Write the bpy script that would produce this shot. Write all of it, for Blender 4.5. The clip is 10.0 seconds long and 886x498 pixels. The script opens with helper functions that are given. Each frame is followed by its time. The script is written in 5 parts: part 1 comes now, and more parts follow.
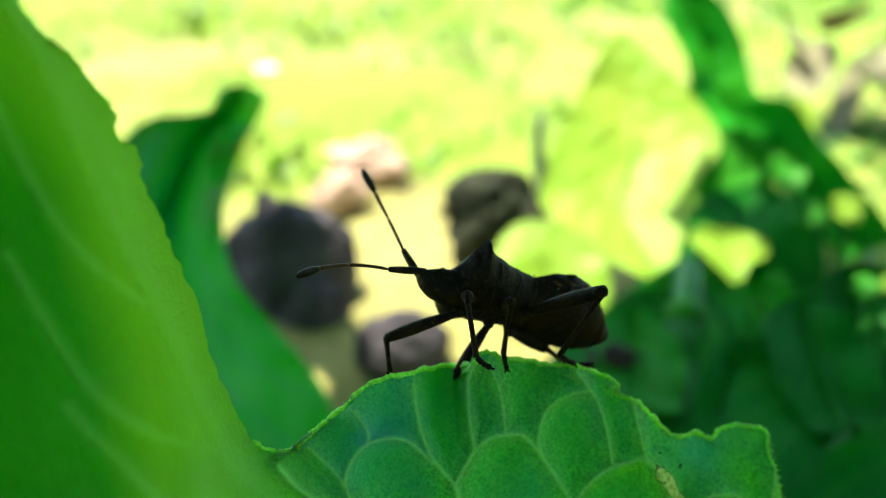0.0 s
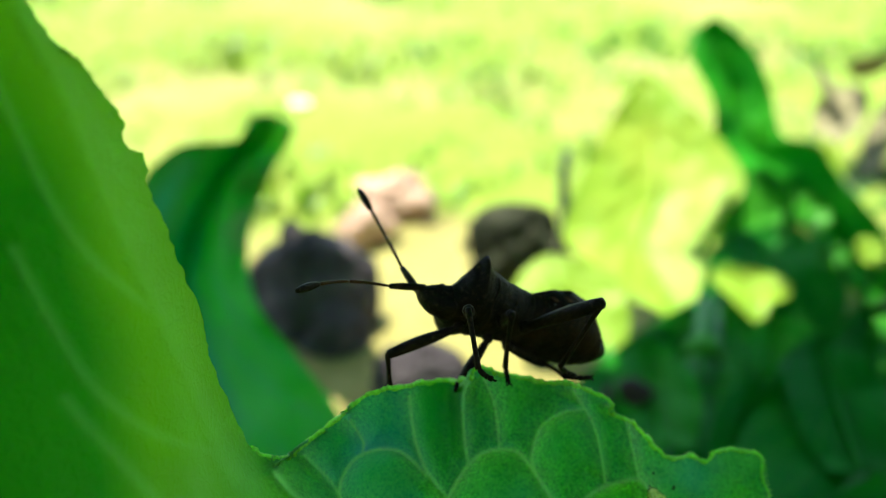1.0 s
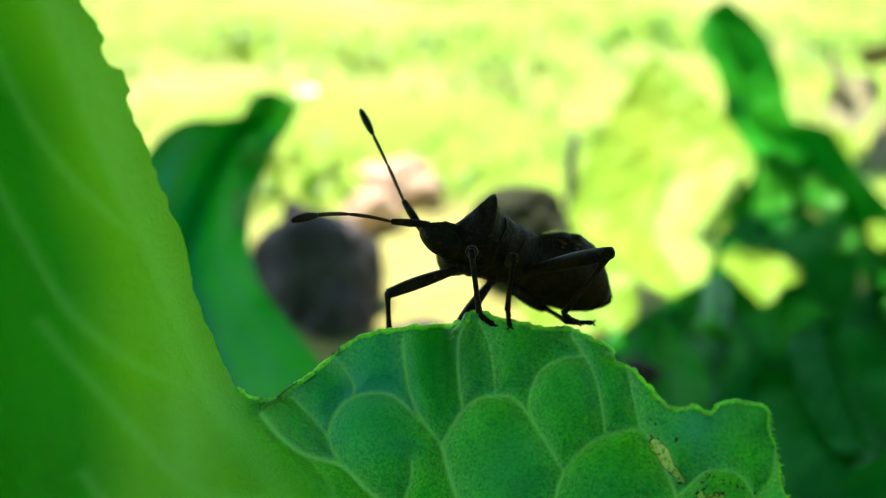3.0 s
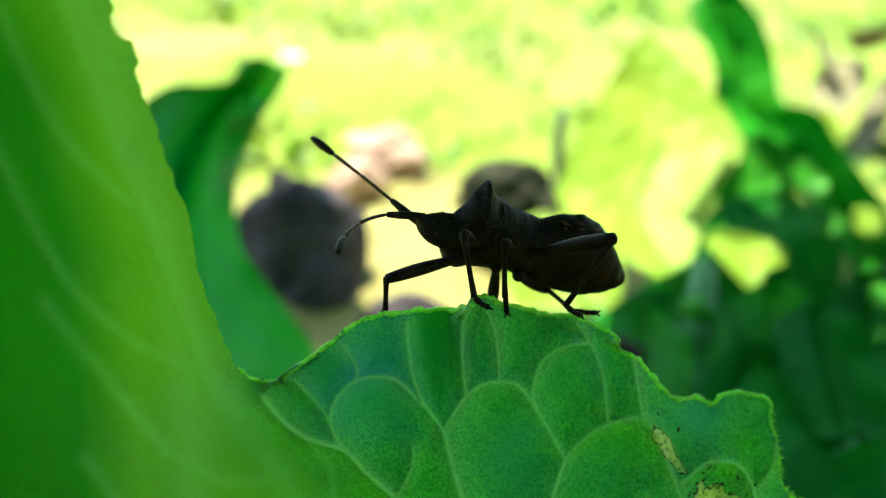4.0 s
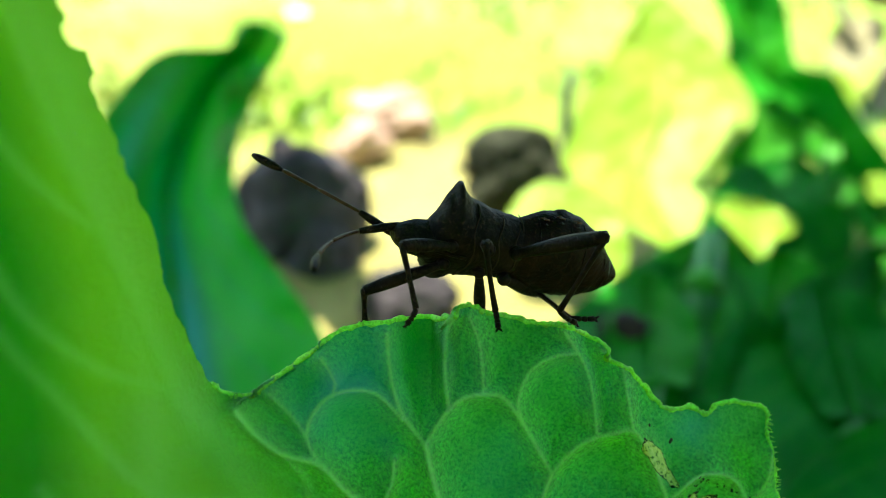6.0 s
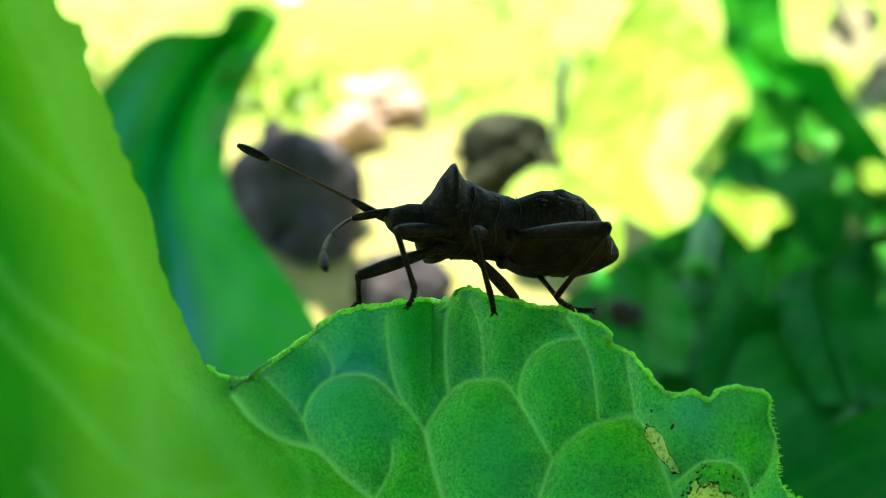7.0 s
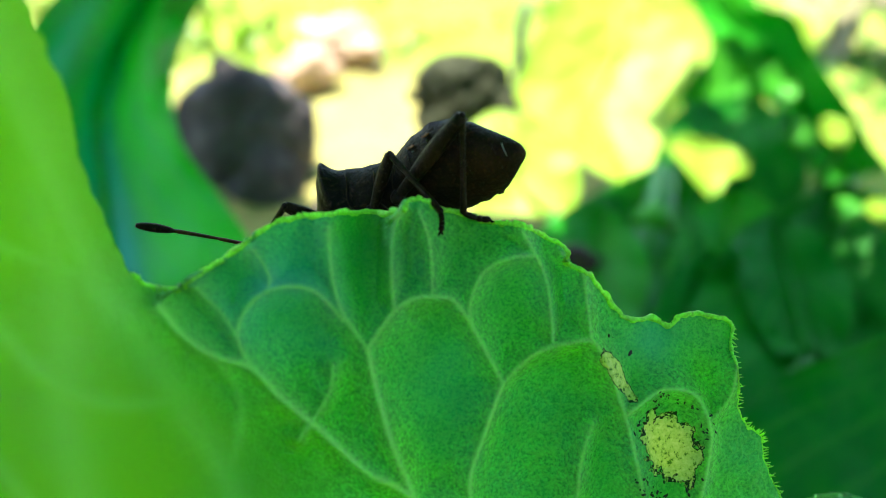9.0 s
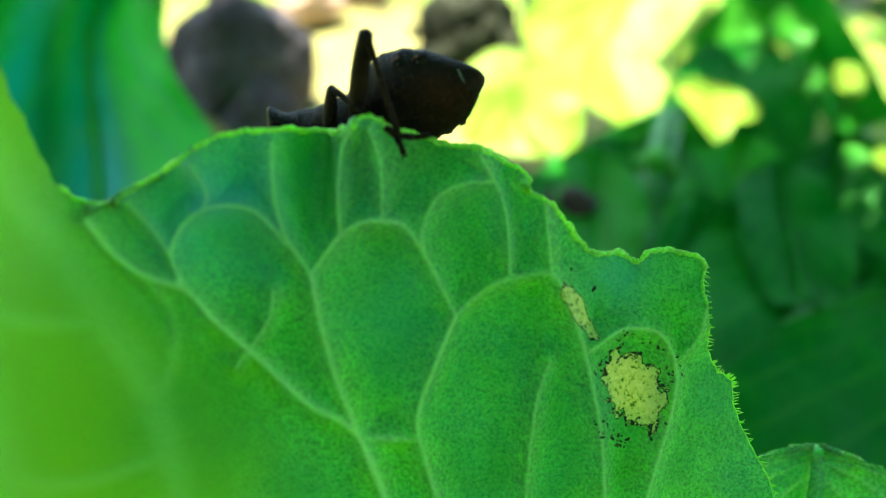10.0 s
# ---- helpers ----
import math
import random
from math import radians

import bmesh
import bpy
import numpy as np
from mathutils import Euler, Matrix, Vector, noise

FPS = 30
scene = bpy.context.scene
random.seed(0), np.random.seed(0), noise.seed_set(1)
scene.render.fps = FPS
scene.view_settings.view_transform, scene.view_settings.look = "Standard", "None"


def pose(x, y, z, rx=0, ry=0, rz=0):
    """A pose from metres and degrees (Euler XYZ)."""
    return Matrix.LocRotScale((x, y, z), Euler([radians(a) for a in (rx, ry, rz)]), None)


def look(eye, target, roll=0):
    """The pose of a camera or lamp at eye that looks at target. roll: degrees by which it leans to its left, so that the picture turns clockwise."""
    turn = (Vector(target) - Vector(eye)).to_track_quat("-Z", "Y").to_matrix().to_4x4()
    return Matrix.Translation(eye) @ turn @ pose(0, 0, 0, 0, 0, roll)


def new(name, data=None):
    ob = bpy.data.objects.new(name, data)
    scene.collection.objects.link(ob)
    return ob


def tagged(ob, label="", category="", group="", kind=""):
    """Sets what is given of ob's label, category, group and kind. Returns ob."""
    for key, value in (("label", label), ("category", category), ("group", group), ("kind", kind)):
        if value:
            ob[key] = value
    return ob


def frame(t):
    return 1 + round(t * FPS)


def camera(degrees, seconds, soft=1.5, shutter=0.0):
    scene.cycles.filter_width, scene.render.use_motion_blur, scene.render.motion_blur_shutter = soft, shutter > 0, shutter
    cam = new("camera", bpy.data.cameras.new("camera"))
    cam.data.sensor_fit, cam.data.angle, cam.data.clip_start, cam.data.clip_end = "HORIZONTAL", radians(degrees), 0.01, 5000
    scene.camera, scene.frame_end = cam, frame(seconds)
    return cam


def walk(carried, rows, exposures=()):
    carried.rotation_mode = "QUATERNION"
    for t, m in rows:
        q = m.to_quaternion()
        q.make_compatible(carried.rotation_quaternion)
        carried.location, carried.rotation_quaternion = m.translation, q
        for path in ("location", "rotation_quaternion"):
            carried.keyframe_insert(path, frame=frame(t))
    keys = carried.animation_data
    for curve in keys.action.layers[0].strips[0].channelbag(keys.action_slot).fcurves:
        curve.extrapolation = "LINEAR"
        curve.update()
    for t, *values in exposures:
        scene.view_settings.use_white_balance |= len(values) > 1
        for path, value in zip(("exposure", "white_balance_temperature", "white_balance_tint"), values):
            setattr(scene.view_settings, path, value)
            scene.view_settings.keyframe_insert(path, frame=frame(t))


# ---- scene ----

SKY = 0.15

# ---------------------------------------------------------------- camera
cam = camera(45, 10.0, soft=0.65)
cam.data.dof.use_dof = True
cam.data.dof.focus_distance = 0.069
cam.data.dof.aperture_fstop = 25.0
walk(cam, [
    (0.0, pose(-0.00467, 0.00012, 0.10675, 63.076, 0.387, -3.183)),
    (0.5, pose(-0.00500, -0.00010, 0.10750, 63.975, -0.472, -2.717)),
    (1.0, pose(-0.00231, -0.00240, 0.10602, 65.283, -0.109, -0.886)),
    (1.5, pose(-0.00263, -0.00210, 0.10517, 65.473, -0.121, -1.113)),
    (2.0, pose(-0.00283, -0.00205, 0.10506, 64.868, -0.067, -1.219)),
    (2.5, pose(-0.00183, -0.00230, 0.10361, 65.060, -0.071, -0.544)),
    (2.7, pose(-0.00047, -0.00263, 0.10250, 65.513, 0.294, 0.122)),
    (3.8, pose(-0.00512, 0.00132, 0.09870, 64.625, -2.866, -1.935)),
    (4.0, pose(-0.00345, -0.00030, 0.10121, 63.798, -2.270, -0.782)),
    (4.5, pose(0.00000, 0.00000, 0.10500, 62.000, 0.000, 0.000)),
    (5.0, pose(0.00018, 0.00109, 0.10461, 61.717, -0.323, 0.018)),
    (5.5, pose(0.00009, 0.00222, 0.10349, 61.550, -1.293, 0.576)),
    (5.7, pose(-0.00041, 0.00315, 0.10373, 60.983, -1.495, 0.352)),
    (6.8, pose(-0.00290, 0.00515, 0.10135, 60.964, -3.280, -0.804)),
    (7.0, pose(-0.00206, 0.00506, 0.10233, 60.376, -2.558, -0.376)),
    (7.5, pose(-0.00525, 0.00748, 0.09742, 60.884, -5.971, -1.789)),
    (8.0, pose(-0.00069, 0.00597, 0.10029, 59.192, -3.855, -0.365)),
    (8.5, pose(-0.00046, 0.00650, 0.09908, 59.106, -3.849, -1.005)),
    (9.0, pose(-0.00134, 0.00749, 0.09732, 58.404, -4.896, -1.784)),
    (9.5, pose(0.00187, 0.00713, 0.09729, 57.021, -4.454, -0.268)),
    (10.0, pose(0.00277, 0.00983, 0.09459, 55.430, -5.749, -0.078)),
], exposures=[(0, 1.85, 6500, -4), (1, 1.68, 6500, -4), (2.5, 1.75, 6500, -4), (4.5, 1.95, 6500, -4), (7, 2.25, 6500, -4), (10, 2.52, 6500, -4)])

# ---------------------------------------------------------------- light
SUN = Vector((-0.25, 0.28, 0.93)).normalized()
world = bpy.data.worlds.new("sky")
scene.world = world
world.use_nodes = True
wn = world.node_tree
sky = wn.nodes.new("ShaderNodeTexSky")
sky.sky_type = "NISHITA"
sky.sun_disc = False
sky.sun_elevation = math.asin(SUN.z)
sky.sun_rotation = math.atan2(SUN.x, SUN.y)
wn.links.new(sky.outputs[0], wn.nodes["Background"].inputs[0])
wn.nodes["Background"].inputs[1].default_value = SKY
sun = new("sun", bpy.data.lights.new("sun", "SUN"))
sun.data.energy = 5.0
sun.data.angle = radians(0.53)
sun.data.color = (1.0, 0.94, 0.82)
sun.matrix_world = look(SUN * 3, (0, 0, 0))

# ---------------------------------------------------------------- materials


def shader(name):
    m = bpy.data.materials.new(name)
    m.use_nodes = True
    nt = m.node_tree
    nt.nodes.clear()
    return m, nt, nt.nodes.new, nt.links.new


def noise_node(nt, scale, detail=4.0, rough=0.6, coord="Object", dim="3D"):
    tc = nt.nodes.new("ShaderNodeTexCoord")
    n = nt.nodes.new("ShaderNodeTexNoise")
    n.inputs["Scale"].default_value = scale
    n.inputs["Detail"].default_value = detail
    n.inputs["Roughness"].default_value = rough
    nt.links.new(tc.outputs[coord], n.inputs["Vector"])
    return n


def ramp(nt, src, *stops):
    r = nt.nodes.new("ShaderNodeValToRGB")
    e = r.color_ramp.elements
    while len(e) < len(stops):
        e.new(0.5)
    for el, (p, c) in zip(e, stops):
        el.position, el.color = p, (*c, 1)
    nt.links.new(src, r.inputs[0])
    return r


def mix(nt, fac, a, b, blend="MIX"):
    m = nt.nodes.new("ShaderNodeMix")
    m.data_type, m.blend_type = "RGBA", blend
    for sock, v in ((m.inputs[0], fac), (m.inputs[6], a), (m.inputs[7], b)):
        if hasattr(v, "links"):
            nt.links.new(v, sock)
        elif isinstance(v, (int, float)):
            sock.default_value = v
        else:
            sock.default_value = (*v, 1)
    return m.outputs[2]


def calc(nt, op, a, b=0.0, c=0.0, clamp=False):
    m = nt.nodes.new("ShaderNodeMath")
    m.operation, m.use_clamp = op, clamp
    for sock, v in zip(m.inputs, (a, b, c)):
        if hasattr(v, "links"):
            nt.links.new(v, sock)
        else:
            sock.default_value = v
    return m.outputs[0]


def leaf_shader(name, dark, light, vein, thin=0.45, rough=0.42, scale=220.0, bump=0.25, gloss=0.5, blue=(0.012, 0.16, 0.035), mines=False, mottle=0.5, tint=(1.9, 1.25, 0.3),
                sun_glow=(0.22, 0.52, 0.015), deep=(0.05, 0.36, 0.008), sky_sheen=(0.1, 0.45, 0.6), cell=(0.05, 0.36, 0.08)):
    """A leaf: a waxy skin over a body that lets light through; the veins come from the mesh's own 'vein' values."""
    m, nt, node, link = shader(name)
    big, fine = noise_node(nt, scale * 0.35, 3.0), noise_node(nt, scale * 17, 5.0, 0.7)
    cool = noise_node(nt, scale * 0.5, 4.0, 0.6)
    col = ramp(nt, big.outputs["Fac"], (0.3, dark), (0.7, light)).outputs[0]
    speck = ramp(nt, fine.outputs["Fac"], (0.38, (0.35, 0.42, 0.44)), (0.6, (1.3, 1.25, 1.16))).outputs[0]
    col = mix(nt, ramp(nt, cool.outputs["Fac"], (0.38, (0, 0, 0)), (0.64, (0.65, 0.65, 0.65))).outputs[0], col, blue)
    col = mix(nt, mottle, col, speck, "MULTIPLY")
    patch = noise_node(nt, scale * 2.6, 3.0, 0.6)
    col = mix(nt, mottle, col, ramp(nt, patch.outputs["Fac"], (0.36, (0.84, 0.87, 0.9)), (0.64, (1.18, 1.16, 1.1))).outputs[0], "MULTIPLY")
    height = fine.outputs["Fac"]
    if mines:
        tc = node("ShaderNodeTexCoord")
        net = node("ShaderNodeTexVoronoi")
        net.feature = "DISTANCE_TO_EDGE"
        net.inputs["Scale"].default_value = 1050.0
        bent = node("ShaderNodeVectorMath")
        bent.operation = "MULTIPLY_ADD"
        link(patch.outputs["Color"], bent.inputs[0])
        bent.inputs[1].default_value = (0.0012, 0.0012, 0.0012)
        link(tc.outputs["Object"], bent.inputs[2])
        link(bent.outputs[0], net.inputs["Vector"])
        line = ramp(nt, net.outputs["Distance"], (0.0, (1, 1, 1)), (0.13, (0, 0, 0))).outputs[0]
        col = mix(nt, calc(nt, "MULTIPLY", line, 0.4), col, (0.28, 0.7, 0.18))
        height = calc(nt, "ADD", fine.outputs["Fac"], calc(nt, "MULTIPLY", line, 0.4))
    # Sun through the leaf, fold shade and sky sheen put into the colour.
    for name, tone in (("sun_glow", sun_glow), ("deep", deep), ("sky_sheen", sky_sheen), ("cell", cell)):
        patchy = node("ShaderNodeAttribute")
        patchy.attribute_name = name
        col = mix(nt, patchy.outputs["Fac"], col, tone if name in ("sky_sheen", "cell") else mix(nt, big.outputs["Fac"], tone, [c * 1.2 for c in tone]))
    at_vein = node("ShaderNodeAttribute")
    at_vein.attribute_name = "vein"
    col = mix(nt, at_vein.outputs["Fac"], col, vein)
    if mines:
        col = mine_marks(nt, col)
    p = node("ShaderNodeBsdfPrincipled")
    link(col, p.inputs["Base Color"])
    p.inputs["Roughness"].default_value = rough
    p.inputs["Specular IOR Level"].default_value = gloss
    b = node("ShaderNodeBump")
    b.inputs["Strength"].default_value = bump
    b.inputs["Distance"].default_value = 0.0004
    link(height, b.inputs["Height"])
    link(b.outputs[0], p.inputs["Normal"])
    t = node("ShaderNodeBsdfTranslucent")
    warm = mix(nt, 1.0, col, tint, "MULTIPLY")
    link(warm, t.inputs["Color"])
    ms = node("ShaderNodeMixShader")
    ms.inputs[0].default_value = thin
    link(p.outputs[0], ms.inputs[1])
    link(t.outputs[0], ms.inputs[2])
    out = node("ShaderNodeOutputMaterial")
    link(ms.outputs[0], out.inputs[0])
    return m


def mine_marks(nt, col):
    """Two pale blotches eaten out between the skins of the leaf, each with a dark rim."""
    tc = nt.nodes.new("ShaderNodeTexCoord")
    sep = nt.nodes.new("ShaderNodeSeparateXYZ")
    warp = noise_node(nt, 900.0, 3.0)
    nt.links.new(tc.outputs["Object"], sep.inputs[0])
    grain = noise_node(nt, 3200.0, 3.0, 0.7)
    for cx, cy, ax, ay, turn in ((0.0147, -0.0145, 0.00052, 0.00205, 37.0), (0.0190, -0.0195, 0.00178, 0.00250, 38.0)):
        s, c = math.sin(radians(turn)), math.cos(radians(turn))
        dx, dy = calc(nt, "SUBTRACT", sep.outputs[0], cx), calc(nt, "SUBTRACT", sep.outputs[1], cy)
        u = calc(nt, "ADD", calc(nt, "MULTIPLY", dx, c / ax), calc(nt, "MULTIPLY", dy, s / ax))
        v = calc(nt, "SUBTRACT", calc(nt, "MULTIPLY", dy, c / ay), calc(nt, "MULTIPLY", dx, s / ay))
        d = calc(nt, "SQRT", calc(nt, "ADD", calc(nt, "MULTIPLY", u, u), calc(nt, "MULTIPLY", v, v)))
        d = calc(nt, "ADD", d, calc(nt, "MULTIPLY", calc(nt, "SUBTRACT", warp.outputs["Fac"], 0.5), 1.3))
        inside = calc(nt, "LESS_THAN", d, 0.98)
        edge = calc(nt, "MULTIPLY", inside, calc(nt, "GREATER_THAN", d, 0.9))
        edge = calc(nt, "MULTIPLY", edge, calc(nt, "GREATER_THAN", grain.outputs["Fac"], 0.44))
        pale = ramp(nt, grain.outputs["Fac"], (0.36, (0.1, 0.22, 0.03)), (0.43, (0.6, 0.68, 0.24)), (0.66, (0.8, 0.82, 0.5))).outputs[0]
        col = mix(nt, inside, col, pale)
        col = mix(nt, edge, col, (0.015, 0.03, 0.01))
    return col


def skin_shader(name, dark, light, rough=0.5, scale=900.0, bump=0.4, depth=0.0002, gloss=0.5):
    """Plain solid surface with grain at two sizes."""
    m, nt, node, link = shader(name)
    big, fine = noise_node(nt, scale * 0.2, 3.0), noise_node(nt, scale, 6.0, 0.65)
    col = ramp(nt, big.outputs["Fac"], (0.32, dark), (0.7, light)).outputs[0]
    col = mix(nt, 0.6, col, ramp(nt, fine.outputs["Fac"], (0.3, (0.5, 0.5, 0.5)), (0.65, (1.25, 1.25, 1.25))).outputs[0], "MULTIPLY")
    p = node("ShaderNodeBsdfPrincipled")
    link(col, p.inputs["Base Color"])
    p.inputs["Roughness"].default_value = rough
    p.inputs["Specular IOR Level"].default_value = gloss
    b = node("ShaderNodeBump")
    b.inputs["Strength"].default_value = bump
    b.inputs["Distance"].default_value = depth
    link(fine.outputs["Fac"], b.inputs["Height"])
    link(b.outputs[0], p.inputs["Normal"])
    out = node("ShaderNodeOutputMaterial")
    link(p.outputs[0], out.inputs[0])
    return m


LEAF = leaf_shader("leaf_underside", (0.15, 0.54, 0.07), (0.25, 0.7, 0.11), (0.5, 0.84, 0.38), 0.5, 0.42, 260.0, 0.65, 0.5, (0.1, 0.46, 0.28), mines=True, mottle=0.8, tint=(1.3, 1.25, 0.4), sun_glow=(0.235, 0.48, 0.017), deep=(0.05, 0.32, 0.0035))
MARGIN = leaf_shader("leaf_margin", (0.4, 0.8, 0.14), (0.52, 0.88, 0.22), (0.5, 0.8, 0.2), 0.62, 0.45, blue=(0.36, 0.78, 0.14), tint=(1.2, 1.2, 0.4))
# Dock leaf greens from dark to pale: shade and sun put into the colour.
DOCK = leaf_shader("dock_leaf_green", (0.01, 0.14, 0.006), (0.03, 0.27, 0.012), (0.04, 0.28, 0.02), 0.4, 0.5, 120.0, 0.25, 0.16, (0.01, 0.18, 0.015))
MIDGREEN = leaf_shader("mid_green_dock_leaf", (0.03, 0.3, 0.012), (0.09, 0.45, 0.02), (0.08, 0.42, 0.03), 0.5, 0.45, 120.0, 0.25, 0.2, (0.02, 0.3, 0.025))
WAXY = leaf_shader("waxy_dock_leaf", (0.03, 0.31, 0.014), (0.08, 0.45, 0.02), (0.04, 0.34, 0.08), 0.4, 0.3, 70.0, 0.25, 0.28, (0.014, 0.28, 0.05), sun_glow=(0.045, 0.4, 0.012), deep=(0.012, 0.17, 0.006), sky_sheen=(0.03, 0.35, 0.48))
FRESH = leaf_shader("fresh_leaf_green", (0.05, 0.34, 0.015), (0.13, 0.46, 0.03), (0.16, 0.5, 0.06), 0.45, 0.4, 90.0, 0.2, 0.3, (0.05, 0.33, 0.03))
PALE = leaf_shader("sunlit_leaf_green", (0.19, 0.41, 0.012), (0.5, 0.56, 0.085), (0.46, 0.55, 0.08), 0.45, 0.5, 110.0, 0.15, 0.35, (0.26, 0.44, 0.025), mottle=0.2, tint=(1.2, 1.2, 0.45))
STALK = skin_shader("leaf_stalk", (0.02, 0.16, 0.02), (0.05, 0.22, 0.035), 0.45, 600.0)
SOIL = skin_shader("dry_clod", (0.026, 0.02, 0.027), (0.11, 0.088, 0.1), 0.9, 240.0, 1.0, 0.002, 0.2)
# Mossy soil with a darker base, painting shade on a sunlit clod.
SHADED_MOSSY = skin_shader("shaded_mossy_clod", (0.02, 0.022, 0.014), (0.062, 0.062, 0.038), 0.95, 420.0, 1.0, 0.002, 0.1)
STONE = skin_shader("pinkish_stone", (0.4, 0.23, 0.17), (0.52, 0.34, 0.26), 0.8, 300.0, 0.6, 0.001, 0.3)


def bug_shader(name, dark, light, speck):
    """Pitted, faintly glossy insect skin, browner in patches and dusted with paler grains."""
    m, nt, node, link = shader(name)
    big, mid, fine = noise_node(nt, 420.0, 4.0, 0.6), noise_node(nt, 3200.0, 4.0, 0.7), noise_node(nt, 9000.0, 4.0, 0.7)
    col = ramp(nt, big.outputs["Fac"], (0.38, dark), (0.66, light)).outputs[0]
    col = mix(nt, ramp(nt, mid.outputs["Fac"], (0.54, (0, 0, 0)), (0.7, (0.75, 0.75, 0.75))).outputs[0], col, speck)
    col = mix(nt, 0.7, col, ramp(nt, fine.outputs["Fac"], (0.35, (0.35, 0.35, 0.35)), (0.65, (1.4, 1.4, 1.4))).outputs[0], "MULTIPLY")
    p = node("ShaderNodeBsdfPrincipled")
    link(col, p.inputs["Base Color"])
    p.inputs["Roughness"].default_value = 0.5
    p.inputs["Specular IOR Level"].default_value = 0.07
    b = node("ShaderNodeBump")
    b.inputs["Strength"].default_value = 1.0
    b.inputs["Distance"].default_value = 0.00012
    link(mid.outputs["Fac"], b.inputs["Height"])
    link(b.outputs[0], p.inputs["Normal"])
    out = node("ShaderNodeOutputMaterial")
    link(p.outputs[0], out.inputs[0])
    return m


CUTICLE = bug_shader("bug_cuticle", (0.0036, 0.002, 0.0016), (0.016, 0.0076, 0.0046), (0.048, 0.025, 0.016))
BELLY = bug_shader("reddish_bug_cuticle", (0.0034, 0.002, 0.0019), (0.018, 0.0062, 0.003), (0.044, 0.0165, 0.008))
DUST = skin_shader("dusty_seam", (0.02, 0.012, 0.008), (0.06, 0.038, 0.026), 0.8, 2600.0, gloss=0.05)
RUST = skin_shader("rust_brown_cuticle", (0.03, 0.011, 0.004), (0.07, 0.024, 0.008), 0.5, 2600.0, 0.5, 0.0001, 0.15)
ORANGE = skin_shader("orange_mark", (0.035, 0.01, 0.0015), (0.09, 0.03, 0.004), 0.6, 2600.0, gloss=0.05)
DISC = skin_shader("yellow_flower_disc", (0.4, 0.25, 0.03), (0.5, 0.3, 0.04), 0.7, 2600.0)
PALEMARK = skin_shader("pale_mark", (0.1, 0.1, 0.1), (0.18, 0.18, 0.18), 0.35, 2600.0)
FRASS = skin_shader("black_frass", (0.01, 0.008, 0.008), (0.03, 0.022, 0.02), 0.7, 3000.0)
LITTER = skin_shader("dry_leaf_litter", (0.16, 0.14, 0.08), (0.3, 0.26, 0.15), 0.85, 300.0, 0.8, 0.002, 0.2)
DARKSTEM = skin_shader("dark_stem", (0.02, 0.035, 0.025), (0.05, 0.07, 0.05), 0.7, 500.0)
PETAL = skin_shader("white_petal", (0.75, 0.75, 0.72), (0.85, 0.85, 0.82), 0.5, 800.0)
DEAD = skin_shader("dead_leaf_brown", (0.02, 0.008, 0.005), (0.05, 0.02, 0.012), 0.8, 500.0)


def grass_shader():
    m, nt, node, link = shader("lawn_grass")
    geo = node("ShaderNodeNewGeometry")
    big = noise_node(nt, 9.0, 2.0)
    dry = node("ShaderNodeAttribute")
    dry.attribute_name = "dry"
    fresh = ramp(nt, geo.outputs["Random Per Island"], (0.0, (0.055, 0.19, 0.009)), (1.0, (0.1, 0.23, 0.016))).outputs[0]
    straw = ramp(nt, geo.outputs["Random Per Island"], (0.0, (0.125, 0.225, 0.01)), (0.6, (0.165, 0.235, 0.016)), (1.0, (0.225, 0.245, 0.03))).outputs[0]
    col = mix(nt, dry.outputs["Fac"], fresh, straw)
    col = mix(nt, 0.15, col, ramp(nt, big.outputs["Fac"], (0.35, (0.7, 0.8, 0.6)), (0.65, (1.2, 1.1, 1.0))).outputs[0], "MULTIPLY")
    p = node("ShaderNodeBsdfPrincipled")
    link(col, p.inputs["Base Color"])
    p.inputs["Roughness"].default_value = 0.5
    t = node("ShaderNodeBsdfTranslucent")
    link(col, t.inputs["Color"])
    ms = node("ShaderNodeMixShader")
    ms.inputs[0].default_value = 0.45
    link(p.outputs[0], ms.inputs[1])
    link(t.outputs[0], ms.inputs[2])
    out = node("ShaderNodeOutputMaterial")
    link(ms.outputs[0], out.inputs[0])
    return m


